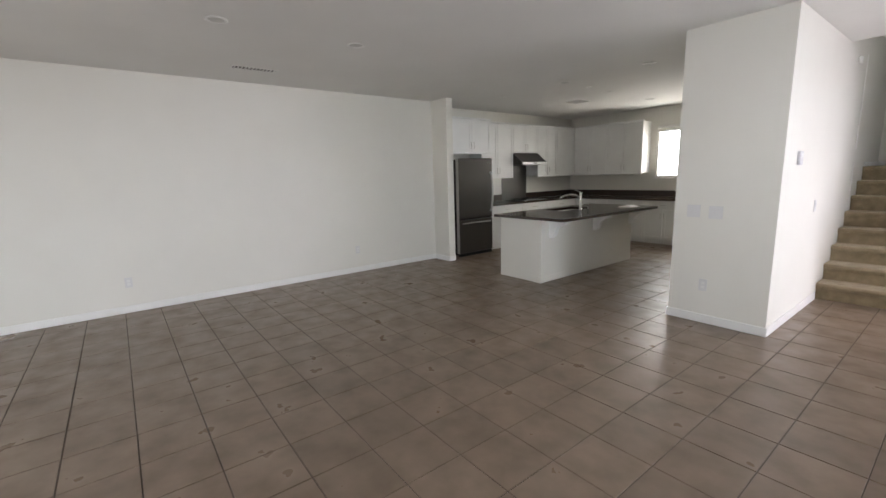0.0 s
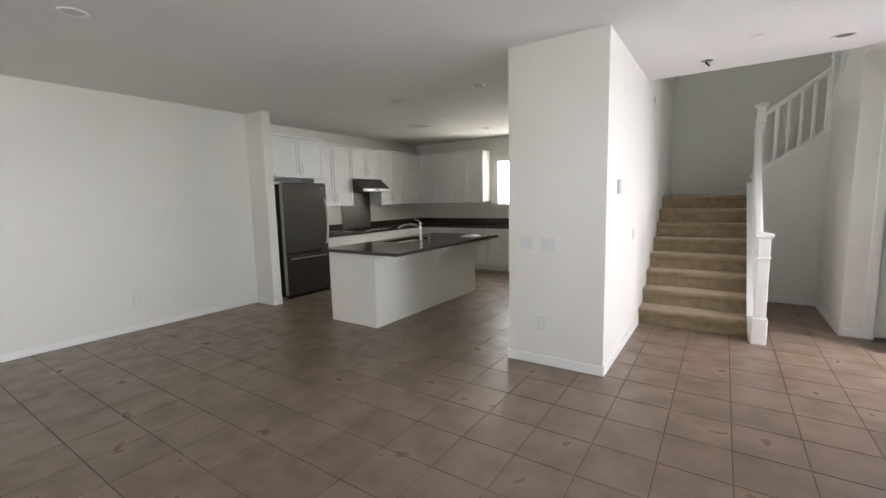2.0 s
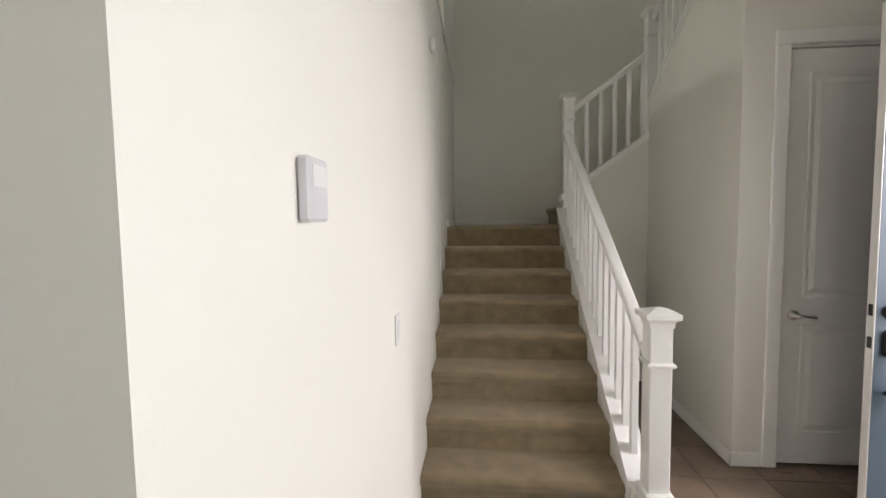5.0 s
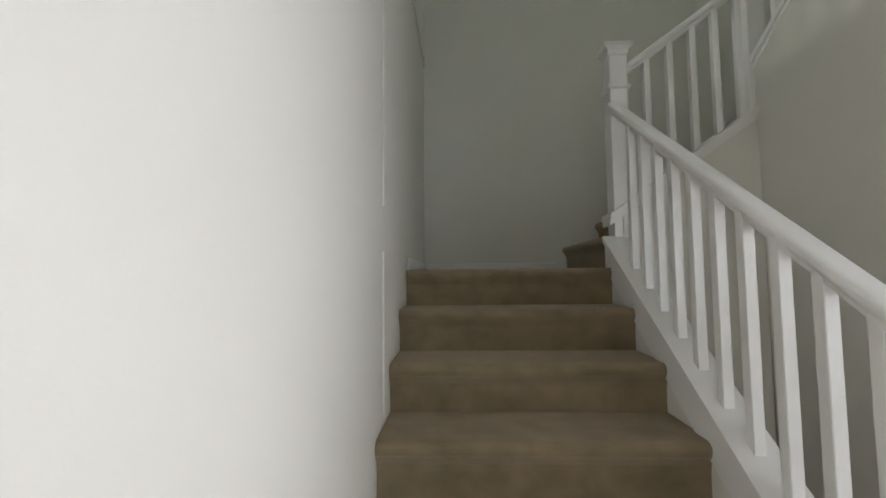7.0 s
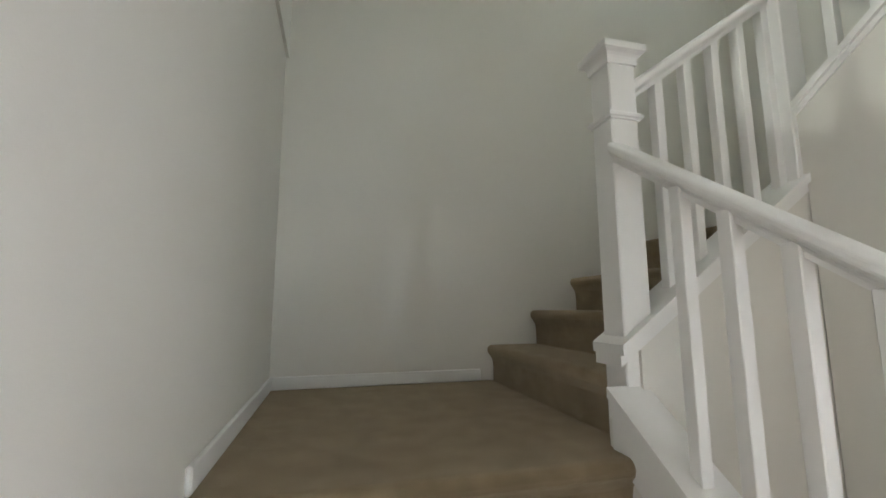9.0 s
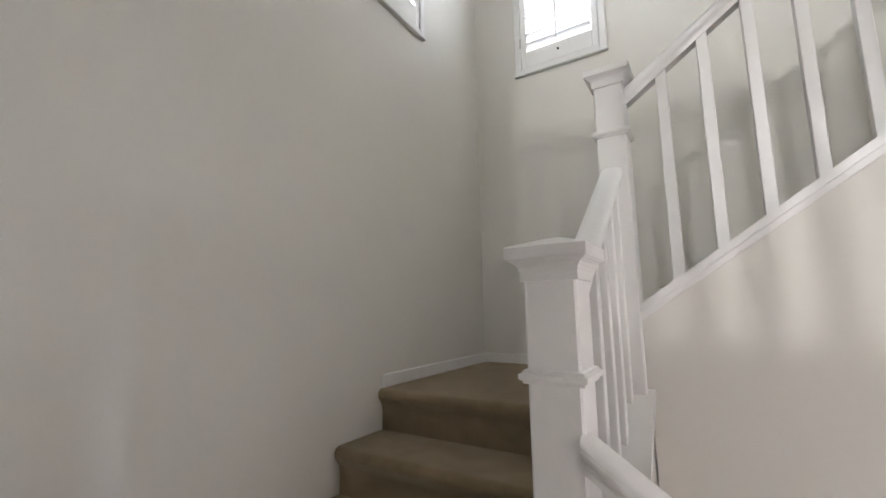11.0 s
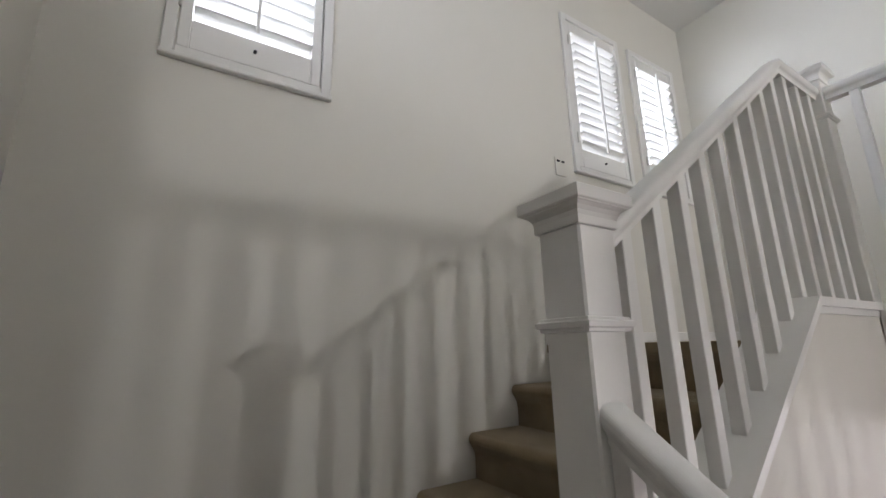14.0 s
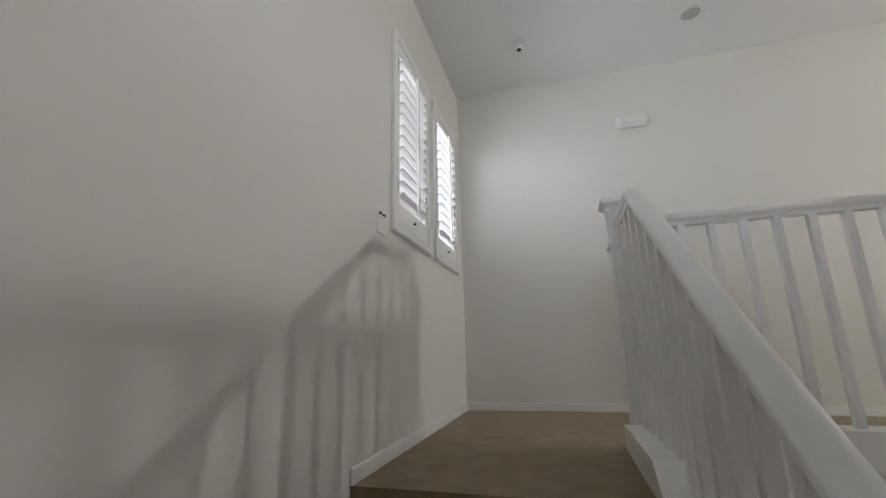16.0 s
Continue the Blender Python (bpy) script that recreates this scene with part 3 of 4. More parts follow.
lockbox = empty("lockbox", (2.222, DY - 0.05, 0.60), "dark gray metal key lockbox hanging from the door handle", "lockbox")
part("box", boxes(((2.195, DY - 0.072, 0.585), (2.252, DY - 0.034, 0.665)), bevel=0.008), BRONZE, lockbox)
part("shackle", tube([(2.206, DY - 0.052, 0.66), (2.206, DY - 0.052, 0.70), (2.213, DY - 0.052, 0.713), (2.224, DY - 0.052, 0.718), (2.235, DY - 0.052, 0.713), (2.241, DY - 0.052, 0.70), (2.241, DY - 0.052, 0.66)], 0.0045, 8), CHROME, lockbox, "", True)
part("dial", boxes(((2.205, DY - 0.077, 0.60), (2.242, DY - 0.072, 0.625)), bevel=0.002), BLACK, lockbox)
part("dial", boxes(((2.205, DY - 0.077, 0.635), (2.242, DY - 0.072, 0.648)), bevel=0.002), BLACK, lockbox)

closet = empty("door_2", (2.06, YS + 0.05, 0), "white panelled closet door, closed, in white casing", "door", kind="structure")
part("leaf", boxes(((2.067, YS + 0.012, 0.02), (2.813, YS + 0.047, 2.430)), bevel=0.002), TRIM, closet)
for z0, z1 in ((1.02, 2.30), (0.20, 0.86)):
    bm = bmesh.new()
    panel_relief(bm, 2.175, 2.705, z0, z1, YS + 0.012, 0.006)
    part("panel", bm, TRIM, closet)
part("casing", boxes(((1.975, YS - 0.016, 0), (2.056, YS, 2.452)), ((2.824, YS - 0.016, 0), (2.905, YS, 2.452)), ((1.975, YS - 0.016, 2.452), (2.905, YS, 2.533)), bevel=0.005), TRIM, closet)
part("jamb", boxes(((2.056, YS - 0.004, 0), (2.064, YS + 0.11, 2.44)), ((2.816, YS - 0.004, 0), (2.824, YS + 0.11, 2.44)), ((2.064, YS - 0.004, 2.434), (2.816, YS + 0.11, 2.442))), TRIM, closet)
rose = part("door_handle", lathe([(0.030, 0), (0.030, 0.005), (0.024, 0.010), (0.012, 0.012), (0.011, 0.045)], pose(2.135, YS + 0.012, 0.915, 90), 20), NICKEL, closet, "brushed metal lever handle", True)
part("lever", tube([(2.135, YS - 0.028, 0.915), (2.16, YS - 0.032, 0.916), (2.20, YS - 0.032, 0.912), (2.235, YS - 0.026, 0.908)], 0.008), NICKEL, rose, "", True)
thing("closet_back", boxes(((1.93, 1.3, 0), (2.9, 1.34, 2.2))), WALL, "plain off-white wall inside the closet", "wall", kind="structure").name = "wall_closet_back"
frame_1 = empty("door_frame_1", (XD, 0.12, 0), "white casing of the front doorway", "door frame", kind="structure")
part("casing", boxes(((XD - 0.016, 0.122, 0), (XD, 0.20, 2.46)), ((XD - 0.016, -0.88, 0), (XD, -0.802, 2.46)), ((XD - 0.016, -0.88, 2.46), (XD, 0.20, 2.54)), bevel=0.004), TRIM, frame_1)


# ---- kitchen ----
def cabinet(label, m, w, d, h, doors=1, drawers=0, toe=0.0, group="kitchen cabinets", pull="v", low=True):
    """A cabinet unit; m puts its lower left front corner, with the room on -y."""
    cab = tagged(new("cabinet"), label, "cabinet", group)
    cab.matrix_world = m
    bpy.context.view_layer.update()

    def add(nm, bm, mat, parent, text=""):
        bm.transform(m)
        return part(nm, bm, mat, parent, text)

    body = [((0.001, 0.02, toe), (w - 0.001, d, h))]
    if toe:
        body.append(((0.001, 0.08, 0), (w - 0.001, d, toe)))
    add("body", boxes(*body), CABINET, cab)

    def front(nm, x0, x1, z0, z1, handle):
        f = add(nm, boxes(((x0, 0.006, z0), (x1, 0.0195, z1)), bevel=0.001), CABINET, cab)
        r = 0.055 if z1 - z0 > 0.25 else 0.0
        if r:
            add("frame", boxes(((x0, -0.002, z0), (x0 + r, 0.006, z1)), ((x1 - r, -0.002, z0), (x1, 0.006, z1)), ((x0 + r, -0.002, z0), (x1 - r, 0.006, z0 + r)), ((x0 + r, -0.002, z1 - r), (x1 - r, 0.006, z1)), bevel=0.0015), CABINET, f)
        hx, hz, way = handle
        y = -0.002 if r else 0.006
        a, b = ((hx, hz - 0.055), (hx, hz + 0.055)) if way == "v" else ((hx - 0.055, hz), (hx + 0.055, hz))
        add("handle", tube([(a[0], y, a[1]), (a[0], y - 0.026, a[1]), (b[0], y - 0.026, b[1]), (b[0], y, b[1])], 0.005, 8), NICKEL, f, "slim brushed metal bar handle")

    top = h
    if drawers:
        front("drawer", 0.004, w - 0.004, h - 0.17, h - 0.004, (w / 2, h - 0.087, "h"))
        top = h - 0.174
    dw = w / doors
    for i in range(doors):
        x0, x1 = i * dw + 0.003, (i + 1) * dw - 0.003
        hx = (x1 - 0.03 if i % 2 == 0 and doors > 1 else x0 + 0.03)
        if doors == 1:
            hx = x1 - 0.03
        hz = (toe + 0.12 if low else top - 0.12)
        front("door", x0, x1, toe + 0.004, top - 0.003, (hx, hz, "v"))
    return cab


UZ, UH = 1.42, 1.045
for y0, y1, z0, nd in ((-0.275, 0.63, UZ, 2), (0.63, 1.41, 1.90, 2), (1.41, 2.09, UZ, 2), (2.09, 2.74, UZ, 1)):
    cabinet("white shaker wall cabinet with slim bar handles", pose(XK + 0.335, y0, z0, 0, 0, 90), y1 - y0, 0.335, UZ + UH - z0, nd)
for x0, x1 in ((XK + 0.34, -4.24), (-4.24, -3.43)):
    cabinet("white shaker wall cabinet on the back wall", pose(x0, YK - 0.335, UZ), x1 - x0, 0.335, UH, 2)
cabinet("white wall cabinet above the refrigerator", pose(-4.79, -1.235, 1.885, 0, 0, 90), 0.955, 0.60, 0.575, 2)
thing("cabinet_moulding", boxes(((XK + 0.31, -0.28, UZ + UH), (XK + 0.36, 2.74, UZ + UH + 0.03)), ((XK + 0.36, YK - 0.36, UZ + UH), (-3.42, YK - 0.31, UZ + UH + 0.03)), ((-4.815, -1.24, 2.46), (-4.77, -0.28, 2.49)), bevel=0.006), CABINET, "white crown moulding above the wall cabinets", "trim", kind="structure").name = "trim"
thing("light_rail", boxes(((XK + 0.305, -0.275, UZ - 0.03), (XK + 0.345, 0.63, UZ - 0.001)), ((XK + 0.305, 1.41, UZ - 0.03), (XK + 0.345, 2.74, UZ - 0.001)), ((XK + 0.345, YK - 0.345, UZ - 0.03), (-3.43, YK - 0.305, UZ - 0.001)), ((-4.80, -1.235, 1.855), (-4.76, -0.28, 1.884)), bevel=0.004), CABINET, "white light rail moulding under the wall cabinets", "trim", kind="structure").name = "trim_light_rail"
for y0, y1, nd in ((-0.275, 0.62, 2), (0.62, 1.41, 2), (1.41, 2.44, 2)):
    cabinet("white shaker base cabinet with a drawer", pose(-4.79, y0, 0, 0, 0, 90), y1 - y0, 0.60, 0.868, nd, 1, 0.10, "kitchen base cabinets", low=False)
for x0, x1 in ((-4.79, -4.0), (-4.0, -3.2), (-3.2, -2.4), (-2.4, -1.6), (-1.6, -0.885)):
    cabinet("white shaker base cabinet with a drawer", pose(x0, 2.44, 0), x1 - x0, 0.63, 0.868, 2, 1, 0.10, "kitchen base cabinets", low=False)
thing("worktop", boxes(((XK + 0.001, -0.275, 0.87), (-4.755, YK - 0.002, 0.908)), ((-4.755, 2.405, 0.87), (-0.885, YK - 0.002, 0.908)), bevel=0.004), GRANITE, "dark brown polished granite worktop along two walls", "worktop")
thing("backsplash", boxes(((XK + 0.001, -0.275, 0.910), (XK + 0.021, 0.618, 1.04)), ((XK + 0.001, 1.412, 0.910), (XK + 0.021, YK - 0.022, 1.04)), ((XK + 0.001, YK - 0.021, 0.910), (-0.885, YK - 0.002, 1.04)), bevel=0.003), GRANITE, "low dark granite upstand behind the worktop", "backsplash")
thing("steel_panel", boxes(((XK + 0.001, 0.62, 0.910), (XK + 0.012, 1.41, 1.66)), bevel=0.002), STEEL, "dark steel splash panel behind the cooktop", "splash panel")
hood = empty("range_hood", (XK + 0.25, 1.015, 1.65), "dark steel wedge-shaped range hood under a cabinet", "range hood")
part("canopy", prism([(XK + 0.004, 0.63, 1.655), (XK + 0.004, 0.63, 1.895), (XK + 0.33, 0.63, 1.895), (XK + 0.58, 0.63, 1.705), (XK + 0.58, 0.63, 1.655)], (0, 0.775, 0)), STEEL, hood)
part("front_strip", boxes(((XK + 0.581, 0.64, 1.656), (XK + 0.592, 1.395, 1.704)), bevel=0.002), PALE_STEEL, hood, "bright metal front strip")
part("switch_panel", boxes(((XK + 0.5925, 0.96, 1.670), (XK + 0.596, 1.08, 1.690))), BLACK, hood)
part("filter", boxes(((XK + 0.06, 0.68, 1.645), (XK + 0.46, 1.35, 1.654)), bevel=0.002), DARK, hood)
cook = empty("cooktop", (-5.08, 1.015, 0.91), "black gas cooktop set in the dark worktop", "cooktop")
part("plate", boxes(((-5.32, 0.65, 0.909), (-4.84, 1.38, 0.918)), bevel=0.003), BLACK, cook)
part("front_trim", boxes(((-4.838, 0.65, 0.909), (-4.815, 1.38, 0.922)), bevel=0.003), CHROME, cook, "bright metal front edge")
for gx, gy in ((-5.2, 0.80), (-5.2, 1.22), (-4.97, 0.80), (-4.97, 1.22), (-5.08, 1.01)):
    b = part("burner", lathe([(0.05, 0), (0.05, 0.008), (0.03, 0.016), (0.005, 0.017)], pose(gx, gy, 0.918), 16), BLACK, cook)
    part("grate", boxes(((gx - 0.095, gy - 0.006, 0.938), (gx + 0.095, gy + 0.006, 0.95)), ((gx - 0.006, gy - 0.095, 0.9385), (gx + 0.006, gy + 0.095, 0.9495)), ((gx - 0.095, gy - 0.006, 0.918), (gx - 0.083, gy + 0.006, 0.94)), ((gx + 0.083, gy - 0.006, 0.918), (gx + 0.095, gy + 0.006, 0.94))), BLACK, cook)
for i in range(4):
    part("knob", lathe([(0.017, 0), (0.015, 0.02), (0.004, 0.021)], pose(-4.865, 0.85 + 0.11 * i, 0.918), 14), CHROME, cook)

fridge = empty("refrigerator", (-5.0, -0.755, 0), "dark stainless refrigerator with a bottom freezer drawer", "refrigerator")
part("body", boxes(((-5.36, -1.175, 0.03), (-4.765, -0.335, 1.755)), bevel=0.006), BLACK, fridge, "black refrigerator side")
part("door", boxes(((-4.76, -1.172, 0.685), (-4.70, -0.338, 1.775)), bevel=0.012), STEEL, fridge)
part("freezer_drawer", boxes(((-4.76, -1.172, 0.06), (-4.70, -0.338, 0.672)), bevel=0.012), STEEL, fridge)
part("side_strip", boxes(((-4.765, -1.1765, 0.06), (-4.698, -1.1725, 1.775))), PALE_STEEL, fridge, "light metal edge strip")
part("door_handle", tube([(-4.70, -0.40, 0.80), (-4.665, -0.40, 0.83), (-4.635, -0.40, 1.0), (-4.628, -0.40, 1.15), (-4.635, -0.40, 1.32), (-4.665, -0.40, 1.49), (-4.70, -0.40, 1.52)], 0.017, 12), PALE_STEEL, fridge, "bowed brushed metal handle", True)
part("drawer_handle", tube([(-4.70, -1.08, 0.61), (-4.655, -1.07, 0.615), (-4.645, -0.755, 0.62), (-4.655, -0.43, 0.615), (-4.70, -0.42, 0.61)], 0.012, 12), NICKEL, fridge, "horizontal brushed metal handle", True)
part("badge", boxes(((-4.6995, -0.47, 1.685), (-4.697, -0.41, 1.70))), CHROME, fridge)
part("grille", boxes(((-4.75, -1.16, 0.0), (-4.72, -0.35, 0.055))), BLACK, fridge)

IX0, IX1, IY0, IY1 = -3.285, -2.53, -1.567, 0.76
island = empty("kitchen_island", (-2.9, -0.4, 0), "white kitchen island with corbels and a dark granite top", "kitchen island")
part("base", boxes(((IX0, IY0, 0), (IX1, IY1, 0.868)), bevel=0.003), WALL, island)
part("baseboard", boxes(((IX1 - 0.13, IY0 - 0.012, 0), (IX1 + 0.006, IY0, 0.085)), ((IX1, IY0, 0), (IX1 + 0.006, IY1, 0.085)), bevel=0.002), WALL, island)
SX0, SX1, SY0, SY1 = -3.19, -2.80, -0.72, 0.02
part("top", boxes(((-3.34, -1.645, 0.87), (SX0, 0.80, 0.908)), ((SX1, -1.645, 0.87), (-2.13, 0.80, 0.908)), ((SX0, -1.645, 0.87), (SX1, SY0, 0.908)), ((SX0, SY1, 0.87), (SX1, 0.80, 0.908))), GRANITE, island, "dark brown polished granite slab")
part("sink", boxes(((SX0 - 0.004, SY0 - 0.004, 0.70), (SX1 + 0.004, SY1 + 0.004, 0.71)), ((SX0 - 0.004, SY0 - 0.004, 0.71), (SX0, SY1 + 0.004, 0.869)), ((SX1, SY0 - 0.004, 0.71), (SX1 + 0.004, SY1 + 0.004, 0.869)), ((SX0, SY0 - 0.004, 0.71), (SX1, SY0, 0.869)), ((SX0, SY1, 0.71), (SX1, SY1 + 0.004, 0.869))), NICKEL, island, "stainless undermount sink")
for y in (-1.37, -0.33, 0.70):
    prof = [(0, 0.868), (0.30, 0.868), (0.30, 0.838), (0.27, 0.828), (0.245, 0.80)]
    prof += [(0.245 - 0.15 * math.sin(a), 0.80 - 0.12 * (1 - math.cos(a))) for a in [math.pi / 2 * k / 6 for k in range(1, 7)]]
    prof += [(0.085, 0.66), (0.06, 0.625), (0.03, 0.61), (0, 0.61)]
    part("corbel", prism([(IX1 + a, y - 0.04, z) for a, z in prof], (0, 0.08, 0)), TRIM, island, "white scrolled wooden corbel")
faucet = empty("faucet", (-2.72, -0.42, 0.908), "chrome pull-out kitchen faucet on the island", "faucet")
part("base", lathe([(0.03, 0), (0.03, 0.01), (0.022, 0.02), (0.02, 0.23), (0.022, 0.25), (0.012, 0.262)], pose(-2.72, -0.42, 0.908), 20), CHROME, faucet, "", True)
part("spout", tube([(-2.72, -0.42, 1.08), (-2.76, -0.48, 1.13), (-2.80, -0.55, 1.145), (-2.85, -0.62, 1.135), (-2.885, -0.67, 1.11), (-2.90, -0.69, 1.08)], 0.015, 12), CHROME, faucet, "", True)
part("lever", tube([(-2.72, -0.42, 1.165), (-2.735, -0.44, 1.185), (-2.77, -0.50, 1.215)], 0.007, 8), CHROME, faucet, "", True)
soap = empty("soap_dispenser", (-2.71, -0.23, 0.908), "small chrome soap dispenser beside the faucet", "soap dispenser")
part("pump", lathe([(0.018, 0), (0.018, 0.008), (0.011, 0.012), (0.010, 0.06), (0.016, 0.065), (0.014, 0.078)], pose(-2.71, -0.23, 0.908), 16), CHROME, soap, "", True)
bm = bmesh.new()
bmesh.ops.create_grid(bm, x_segments=14, y_segments=10, size=0.5)
for v in bm.verts:
    f = max(0, 1 - (abs(v.co.x) * 2) ** 4) * max(0, 1 - (abs(v.co.y) * 2) ** 4)
    v.co = Vector((-2.42 + v.co.x * 0.22, 0.44 + v.co.y * 0.30, 0.911 + f * (0.016 + 0.016 * noise.noise(v.co * 7))))
bmesh.ops.solidify(bm, geom=bm.faces[:], thickness=0.0015)
thing("plastic_bag", bm, PLATE, "crumpled white plastic bag lying on the island", "plastic bag")


# ---- ceiling and wall fittings ----
def downlight(x, y, z, r=0.085, group="recessed lights"):
    ob = empty("recessed_light", (x, y, z), "unlit recessed ceiling light with a white ring", "ceiling light", group)
    m = pose(x, y, z, 180)
    bm = bmesh.new()
    rings = []
    for rr, h in ((r, 0.001), (r, 0.005), (r - 0.012, 0.009), (r - 0.022, 0.006), (r - 0.026, -0.0005)):
        rings.append([bm.verts.new(m @ Vector((rr * math.cos(2 * math.pi * i / 28), rr * math.sin(2 * math.pi * i / 28), h))) for i in range(28)])
    for p, q in zip(rings, rings[1:]):
        for i in range(28):
            bm.faces.new((p[i], p[(i + 1) % 28], q[(i + 1) % 28], q[i]))
    part("ring", bm, PLATE, ob, "", True)
    part("lens", lathe([(r - 0.024, 0.001), (r - 0.03, 0.003), (0.012, 0.0045), (0.004, 0.005)], m, 24), NICKEL, ob, "gray recessed lamp face")
    return ob


for x, y in ((-2.81, -5.19), (-2.83, -3.98), (-1.615, -0.74), (-2.835, -0.715), (-2.92, 1.93), (1.525, -0.2)):
    downlight(x, y, CEIL)
downlight(1.128, -0.34, CEIL2)
for x, y in ((-2.853, -0.085), (-2.877, 0.54), (-4.05, -0.70), (0.932, -0.622)):
    c = empty("ceiling_plate", (x, y, CEIL), "round white blank plate on the ceiling", "ceiling plate", "ceiling plates")
    part("cover", lathe([(0.05, 0.001), (0.05, 0.004), (0.042, 0.008), (0.004, 0.009)], pose(x, y, CEIL, 180), 24), PLATE, c, "", True)
for x, y, z in ((2.30, -0.30, CEIL2),):
    d = empty("smoke_detector", (x, y, z), "round white smoke detector on the ceiling", "smoke detector", "smoke detectors")
    part("base", lathe([(0.065, 0.001), (0.065, 0.012), (0.058, 0.016)], pose(x, y, z, 180), 28), PLATE, d, "", True)
    part("cover", lathe([(0.055, 0.016), (0.052, 0.03), (0.038, 0.038), (0.004, 0.04)], pose(x, y, z, 180), 28), PLATE, d, "", True)
    # no hole here: a dark disc coloured as the slot's shade
    part("slot", lathe([(0.018, 0.0385), (0.018, 0.041), (0.004, 0.0415)], pose(x, y, z, 180), 16), DARK, d)
cut = empty("wire_stub", (0.563, -0.133, CEIL), "dark wire end hanging from a small ceiling hole", "ceiling wire")
part("cover", lathe([(0.05, 0.001), (0.05, 0.005), (0.036, 0.008), (0.004, 0.008)], pose(0.563, -0.133, CEIL, 180), 24), NICKEL, cut, "", True)
part("wire", tube([(0.555, -0.133, CEIL - 0.008), (0.56, -0.13, CEIL - 0.03), (0.575, -0.125, CEIL - 0.035), (0.585, -0.125, CEIL - 0.055)], 0.007, 8), BLACK, cut)


def vent(x, y, w, d, slats, label):
    v = empty("ceiling_vent", (x, y, CEIL), label, "air vent", "ceiling vents")
    z = CEIL
    part("frame", boxes(((x - w / 2, y - d / 2, z - 0.008), (x - w / 2 + 0.02, y + d / 2, z - 0.001)), ((x + w / 2 - 0.02, y - d / 2, z - 0.008), (x + w / 2, y + d / 2, z - 0.001)), ((x - w / 2 + 0.02, y - d / 2, z - 0.008), (x + w / 2 - 0.02, y - d / 2 + 0.02, z - 0.001)), ((x - w / 2 + 0.02, y + d / 2 - 0.02, z - 0.008), (x + w / 2 - 0.02, y + d / 2, z - 0.001)), bevel=0.002), PLATE, v)
    # solid sheet; the dark of the gap is put into its colour
    part("backing", boxes(((x - w / 2 + 0.02, y - d / 2 + 0.02, z - 0.003), (x + w / 2 - 0.02, y + d / 2 - 0.02, z - 0.001))), DARK, v, "dark sheet behind the slats, coloured as the shade between them")
    for i in range(slats):
        s = y - d / 2 + 0.02 + (i + 0.5) * (d - 0.04) / slats
        part("slat", prism([(x - w / 2 + 0.02, s - 0.005, z - 0.004), (x - w / 2 + 0.02, s - 0.003, z - 0.004), (x - w / 2 + 0.02, s + 0.005, z - 0.014), (x - w / 2 + 0.02, s + 0.003, z - 0.014)], (w - 0.04, 0, 0)), PLATE, v)


vent(-4.22, -4.56, 0.15, 0.50, 12, "white metal ceiling air vent with slats")
vent(-3.73, 0.91, 0.32, 0.32, 7, "square white ceiling air vent with slats")


def plate(label, m, w, h, kind, category="switch"):
    """A wall plate; m puts its middle, with the room on -y."""
    name = {"switch": "light_switch", "outlet": "wall_outlet"}.get(kind, kind)
    ob = tagged(new(name), label, category, category + "s")
    ob.matrix_world = m
    bpy.context.view_layer.update()

    def add(nm, bm, mat, text=""):
        bm.transform(m)
        part(nm, bm, mat, ob, text)

    add("plate", boxes(((-w / 2, -0.007, -h / 2), (w / 2, -0.0005, h / 2)), bevel=0.002), SWITCH)
    n = max(1, round((w - 0.025) / 0.046))
    for i in range(n):
        x = (i - (n - 1) / 2) * 0.046
        if kind == "switch":
            add("rocker", boxes(((x - 0.016, -0.011, -0.033), (x + 0.016, -0.007, 0.033)), bevel=0.0015), SWITCH)
        else:
            for z in (-0.02, 0.02):
                add("socket", boxes(((x - 0.016, -0.009, z - 0.014), (x + 0.016, -0.007, z + 0.014)), bevel=0.001), PLATE)
    return ob


plate("white double rocker light switch on the wall", pose(-0.655, -1.615, 1.085), 0.116, 0.118, "switch")
plate("white double rocker light switch on the wall", pose(-0.465, -1.615, 1.078), 0.116, 0.118, "switch")
plate("white wall outlet near the floor", pose(-0.525, -1.615, 0.375), 0.072, 0.118, "outlet", "outlet")
plate("white light switch beside the stairs", pose(0, -0.41, 1.08, 0, 0, 90), 0.072, 0.118, "switch")
plate("white wall outlet near the floor", pose(XL, -3.05, 0.36, 0, 0, 90), 0.072, 0.118, "outlet", "outlet")
plate("white wall outlet near the floor", pose(XL, -6.0, 0.36, 0, 0, 90), 0.072, 0.118, "outlet", "outlet")
thermo = empty("thermostat", (0, -1.20, 1.55), "pale gray wall thermostat", "thermostat")
part("case", boxes(((0, -1.245, 1.49), (0.026, -1.155, 1.61)), bevel=0.006), GRAY, thermo)
part("display", boxes(((0.026, -1.232, 1.555), (0.0275, -1.168, 1.595))), SWITCH, thermo, "gray display")
sens = empty("motion_sensor", (0, 0.79, 2.62), "small white sensor high on the stair wall", "sensor")
sens.name = "alarm_sensor"
part("case", boxes(((0, 0.755, 2.585), (0.035, 0.825, 2.665)), bevel=0.010), PLATE, sens)
siren = empty("alarm_siren", (1.495, -0.85, 5.25), "white rounded alarm box high on the upper wall", "alarm box")
part("case", boxes(((1.375, -0.85, 5.195), (1.615, -0.775, 5.305)), bevel=0.024), PLATE, siren)
part("cover", boxes(((1.40, -0.776, 5.215), (1.59, -0.768, 5.287)), bevel=0.003), PLATE, siren)
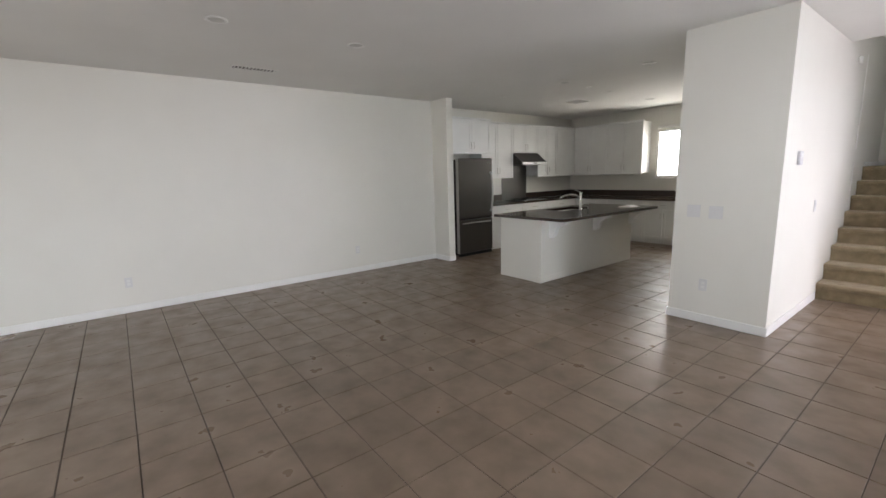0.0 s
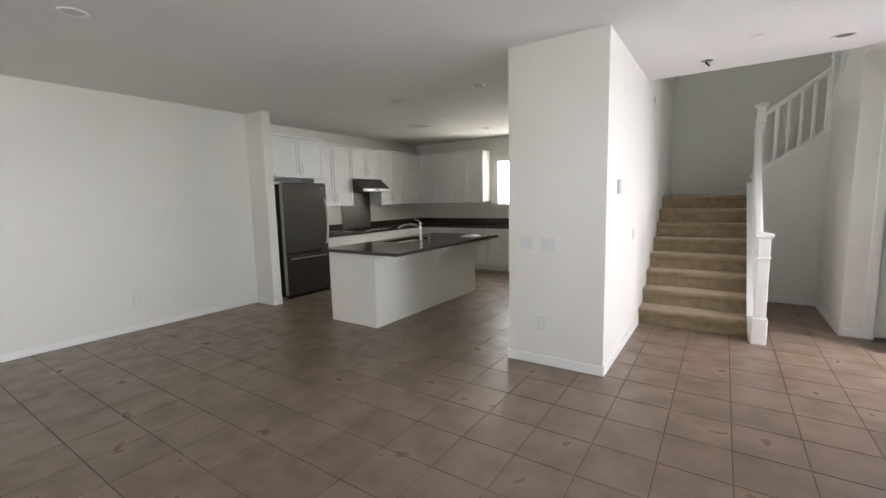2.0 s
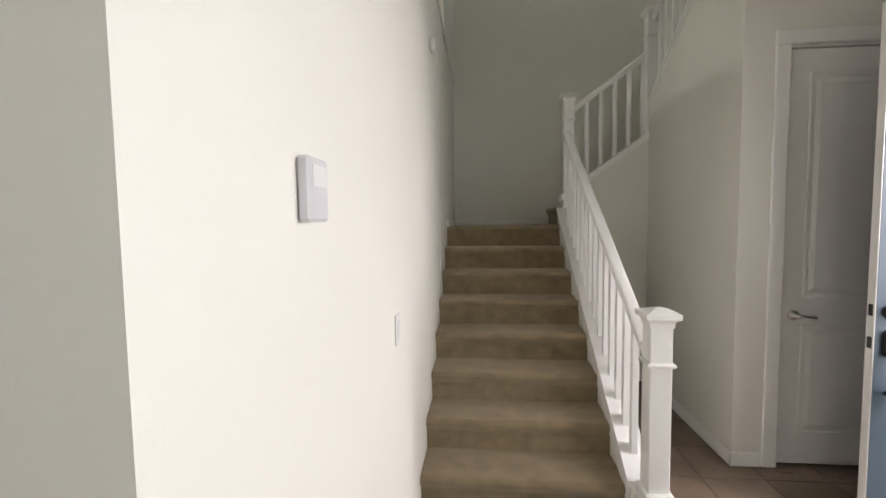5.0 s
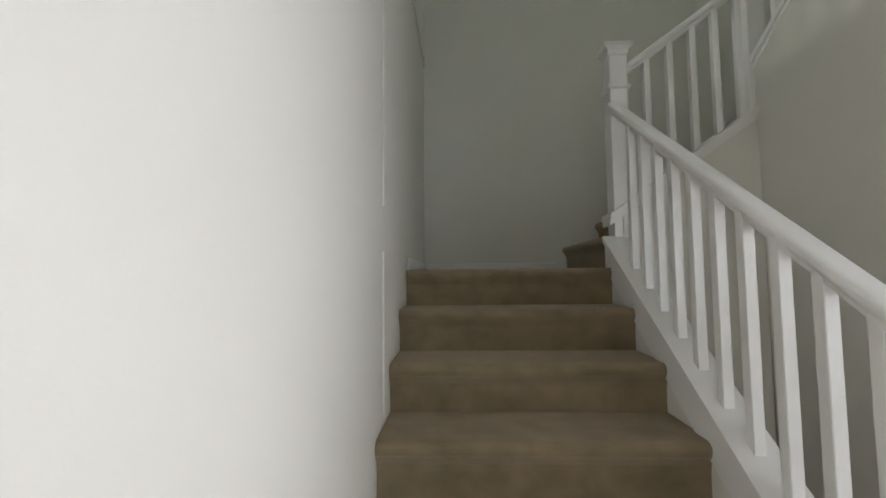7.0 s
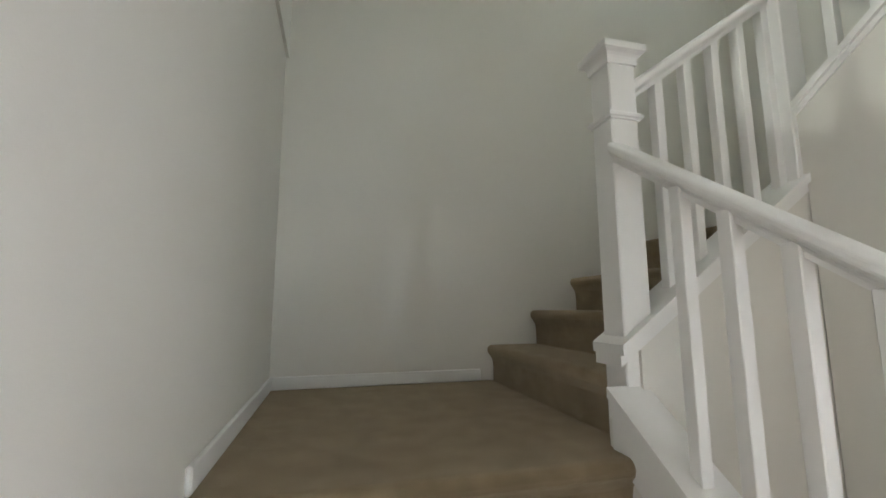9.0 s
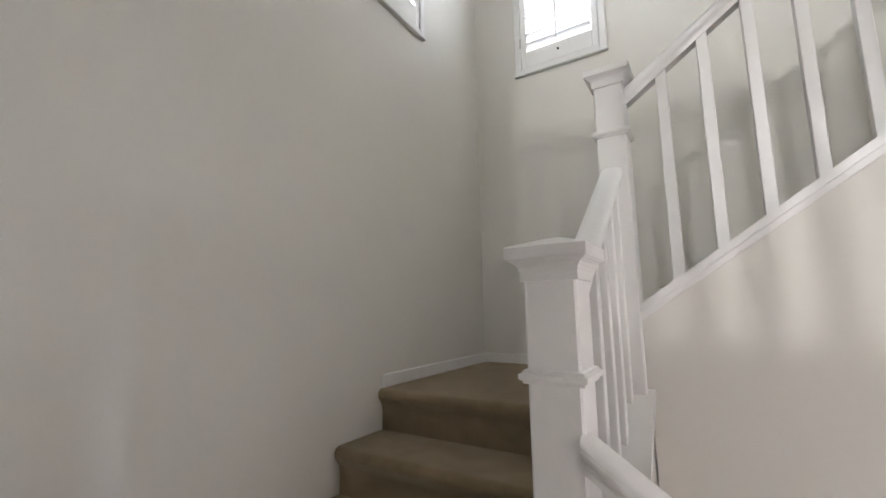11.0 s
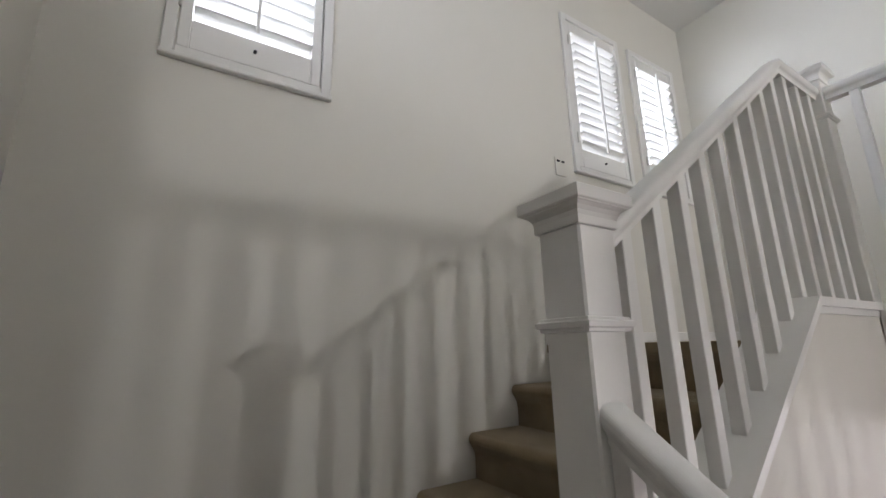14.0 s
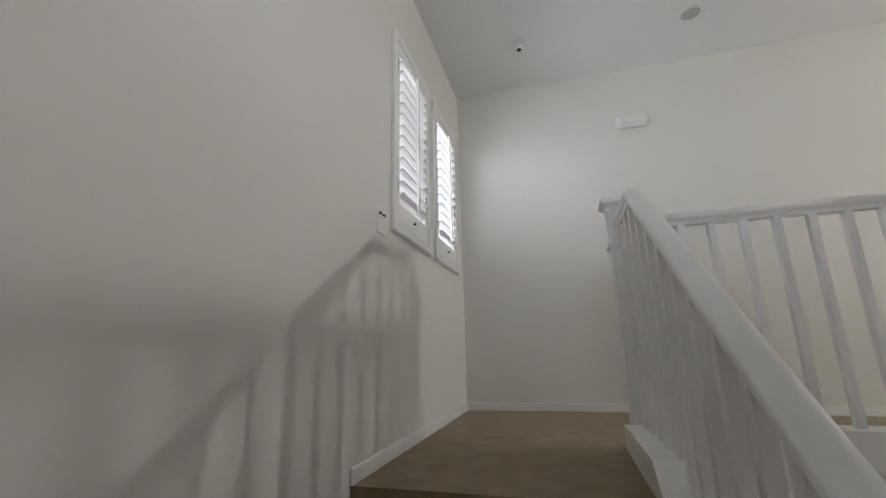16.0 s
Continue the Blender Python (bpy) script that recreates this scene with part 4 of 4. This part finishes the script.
jack = empty("wall_plate", (XE, 0.80, 4.08), "white wall plate with two dark screws", "wall plate")
part("plate", boxes(((XE - 0.008, 0.765, 4.03), (XE, 0.845, 4.145)), bevel=0.002), WALL, jack)
for y in (0.785, 0.825):
    part("knob", boxes(((XE - 0.016, y - 0.010, 4.115), (XE - 0.008, y + 0.010, 4.126)), bevel=0.002), BLACK, jack)
# raised white strips added on the flat wall, standing in for a bright line
bright_strips = [((0.0, 1.262, 1.66), (0.006, 1.274, 2.75)), ((0.0, 1.262, 0.93), (0.006, 1.274, 1.50))]
for lo, hi in bright_strips:
    tagged(part("trim_bright_strip", boxes((lo, hi), bevel=0.002), TRIM), "thin white strip standing in for a bright line on the stair wall", "trim", kind="structure")

# ---- distance outside ----
hazy = bpy.data.materials.new("bright_overcast_distance")
hazy.use_nodes = True
hb = hazy.node_tree.nodes["Principled BSDF"]
hb.inputs["Base Color"].default_value = (0.6, 0.62, 0.65, 1)
hb.inputs["Emission Color"].default_value = (0.88, 0.94, 1, 1)
hb.inputs["Emission Strength"].default_value = 4.0
thing("backdrop_east", boxes(((58, -58, -0.14), (58.2, 58, 60))), hazy, "bright hazy sky and distance outside", "backdrop", kind="structure")
thing("backdrop_north", boxes(((-58, 58.3, -0.14), (58, 58.5, 60))), hazy, "bright hazy sky and distance outside", "backdrop", kind="structure")
thing("roof", boxes(((-6, -9, CEIL2 + 0.15), (3.7, 3.7, CEIL2 + 0.3))), STUCCO, "flat roof closing the house above", "roof", kind="structure")

# ---- floor tiles ----
TX, TY, GAP = 0.350, 0.345, 0.0062
tile_me = bpy.data.meshes.new("tile")
tb = box(bmesh.new(), (GAP / 2, GAP / 2, -0.009), (TX - GAP / 2, TY - GAP / 2, 0.0), 0.0012)
tb.to_mesh(tile_me)
tb.free()
tile_me.materials.append(TILE)
rest_v, rest_f, made = [], [], 0
for j in range(-8, 28):
    for i in range(-17, 9):
        x, y = 0.172 + TX * i, -6.075 + TY * j
        if x + TX < -5.5 or x > XD or y > 3.08:
            continue
        if (x > -0.80 and x + TX < 0.0 and y > -1.45) or (x + TX < XL - 0.1 and y < -1.5):
            continue
        if (-2.75 < x < 2.7) and (-5.7 < y < 1.7) and made < 300:
            ob = new("tile", tile_me)
            ob.location = (x, y, random.uniform(-0.0003, 0.0003))
            ob.parent = floor
            made += 1
        else:
            n, g = len(rest_v), GAP / 2
            for z, o in ((-0.009, 0), (0.0, 0.0015)):
                rest_v += [(x + g + o, y + g + o, z), (x + TX - g - o, y + g + o, z), (x + TX - g - o, y + TY - g - o, z), (x + g + o, y + TY - g - o, z)]
            rest_f += [(n + 4, n + 5, n + 6, n + 7)] + [(n + k, n + (k + 1) % 4, n + 4 + (k + 1) % 4, n + 4 + k) for k in range(4)]
rest_me = bpy.data.meshes.new("far_tiles")
rest_me.from_pydata(rest_v, [], rest_f)
rest_me.materials.append(TILE)
rest = new("far_tiles", rest_me)
rest.parent = floor
rest["kind"] = "stuff"
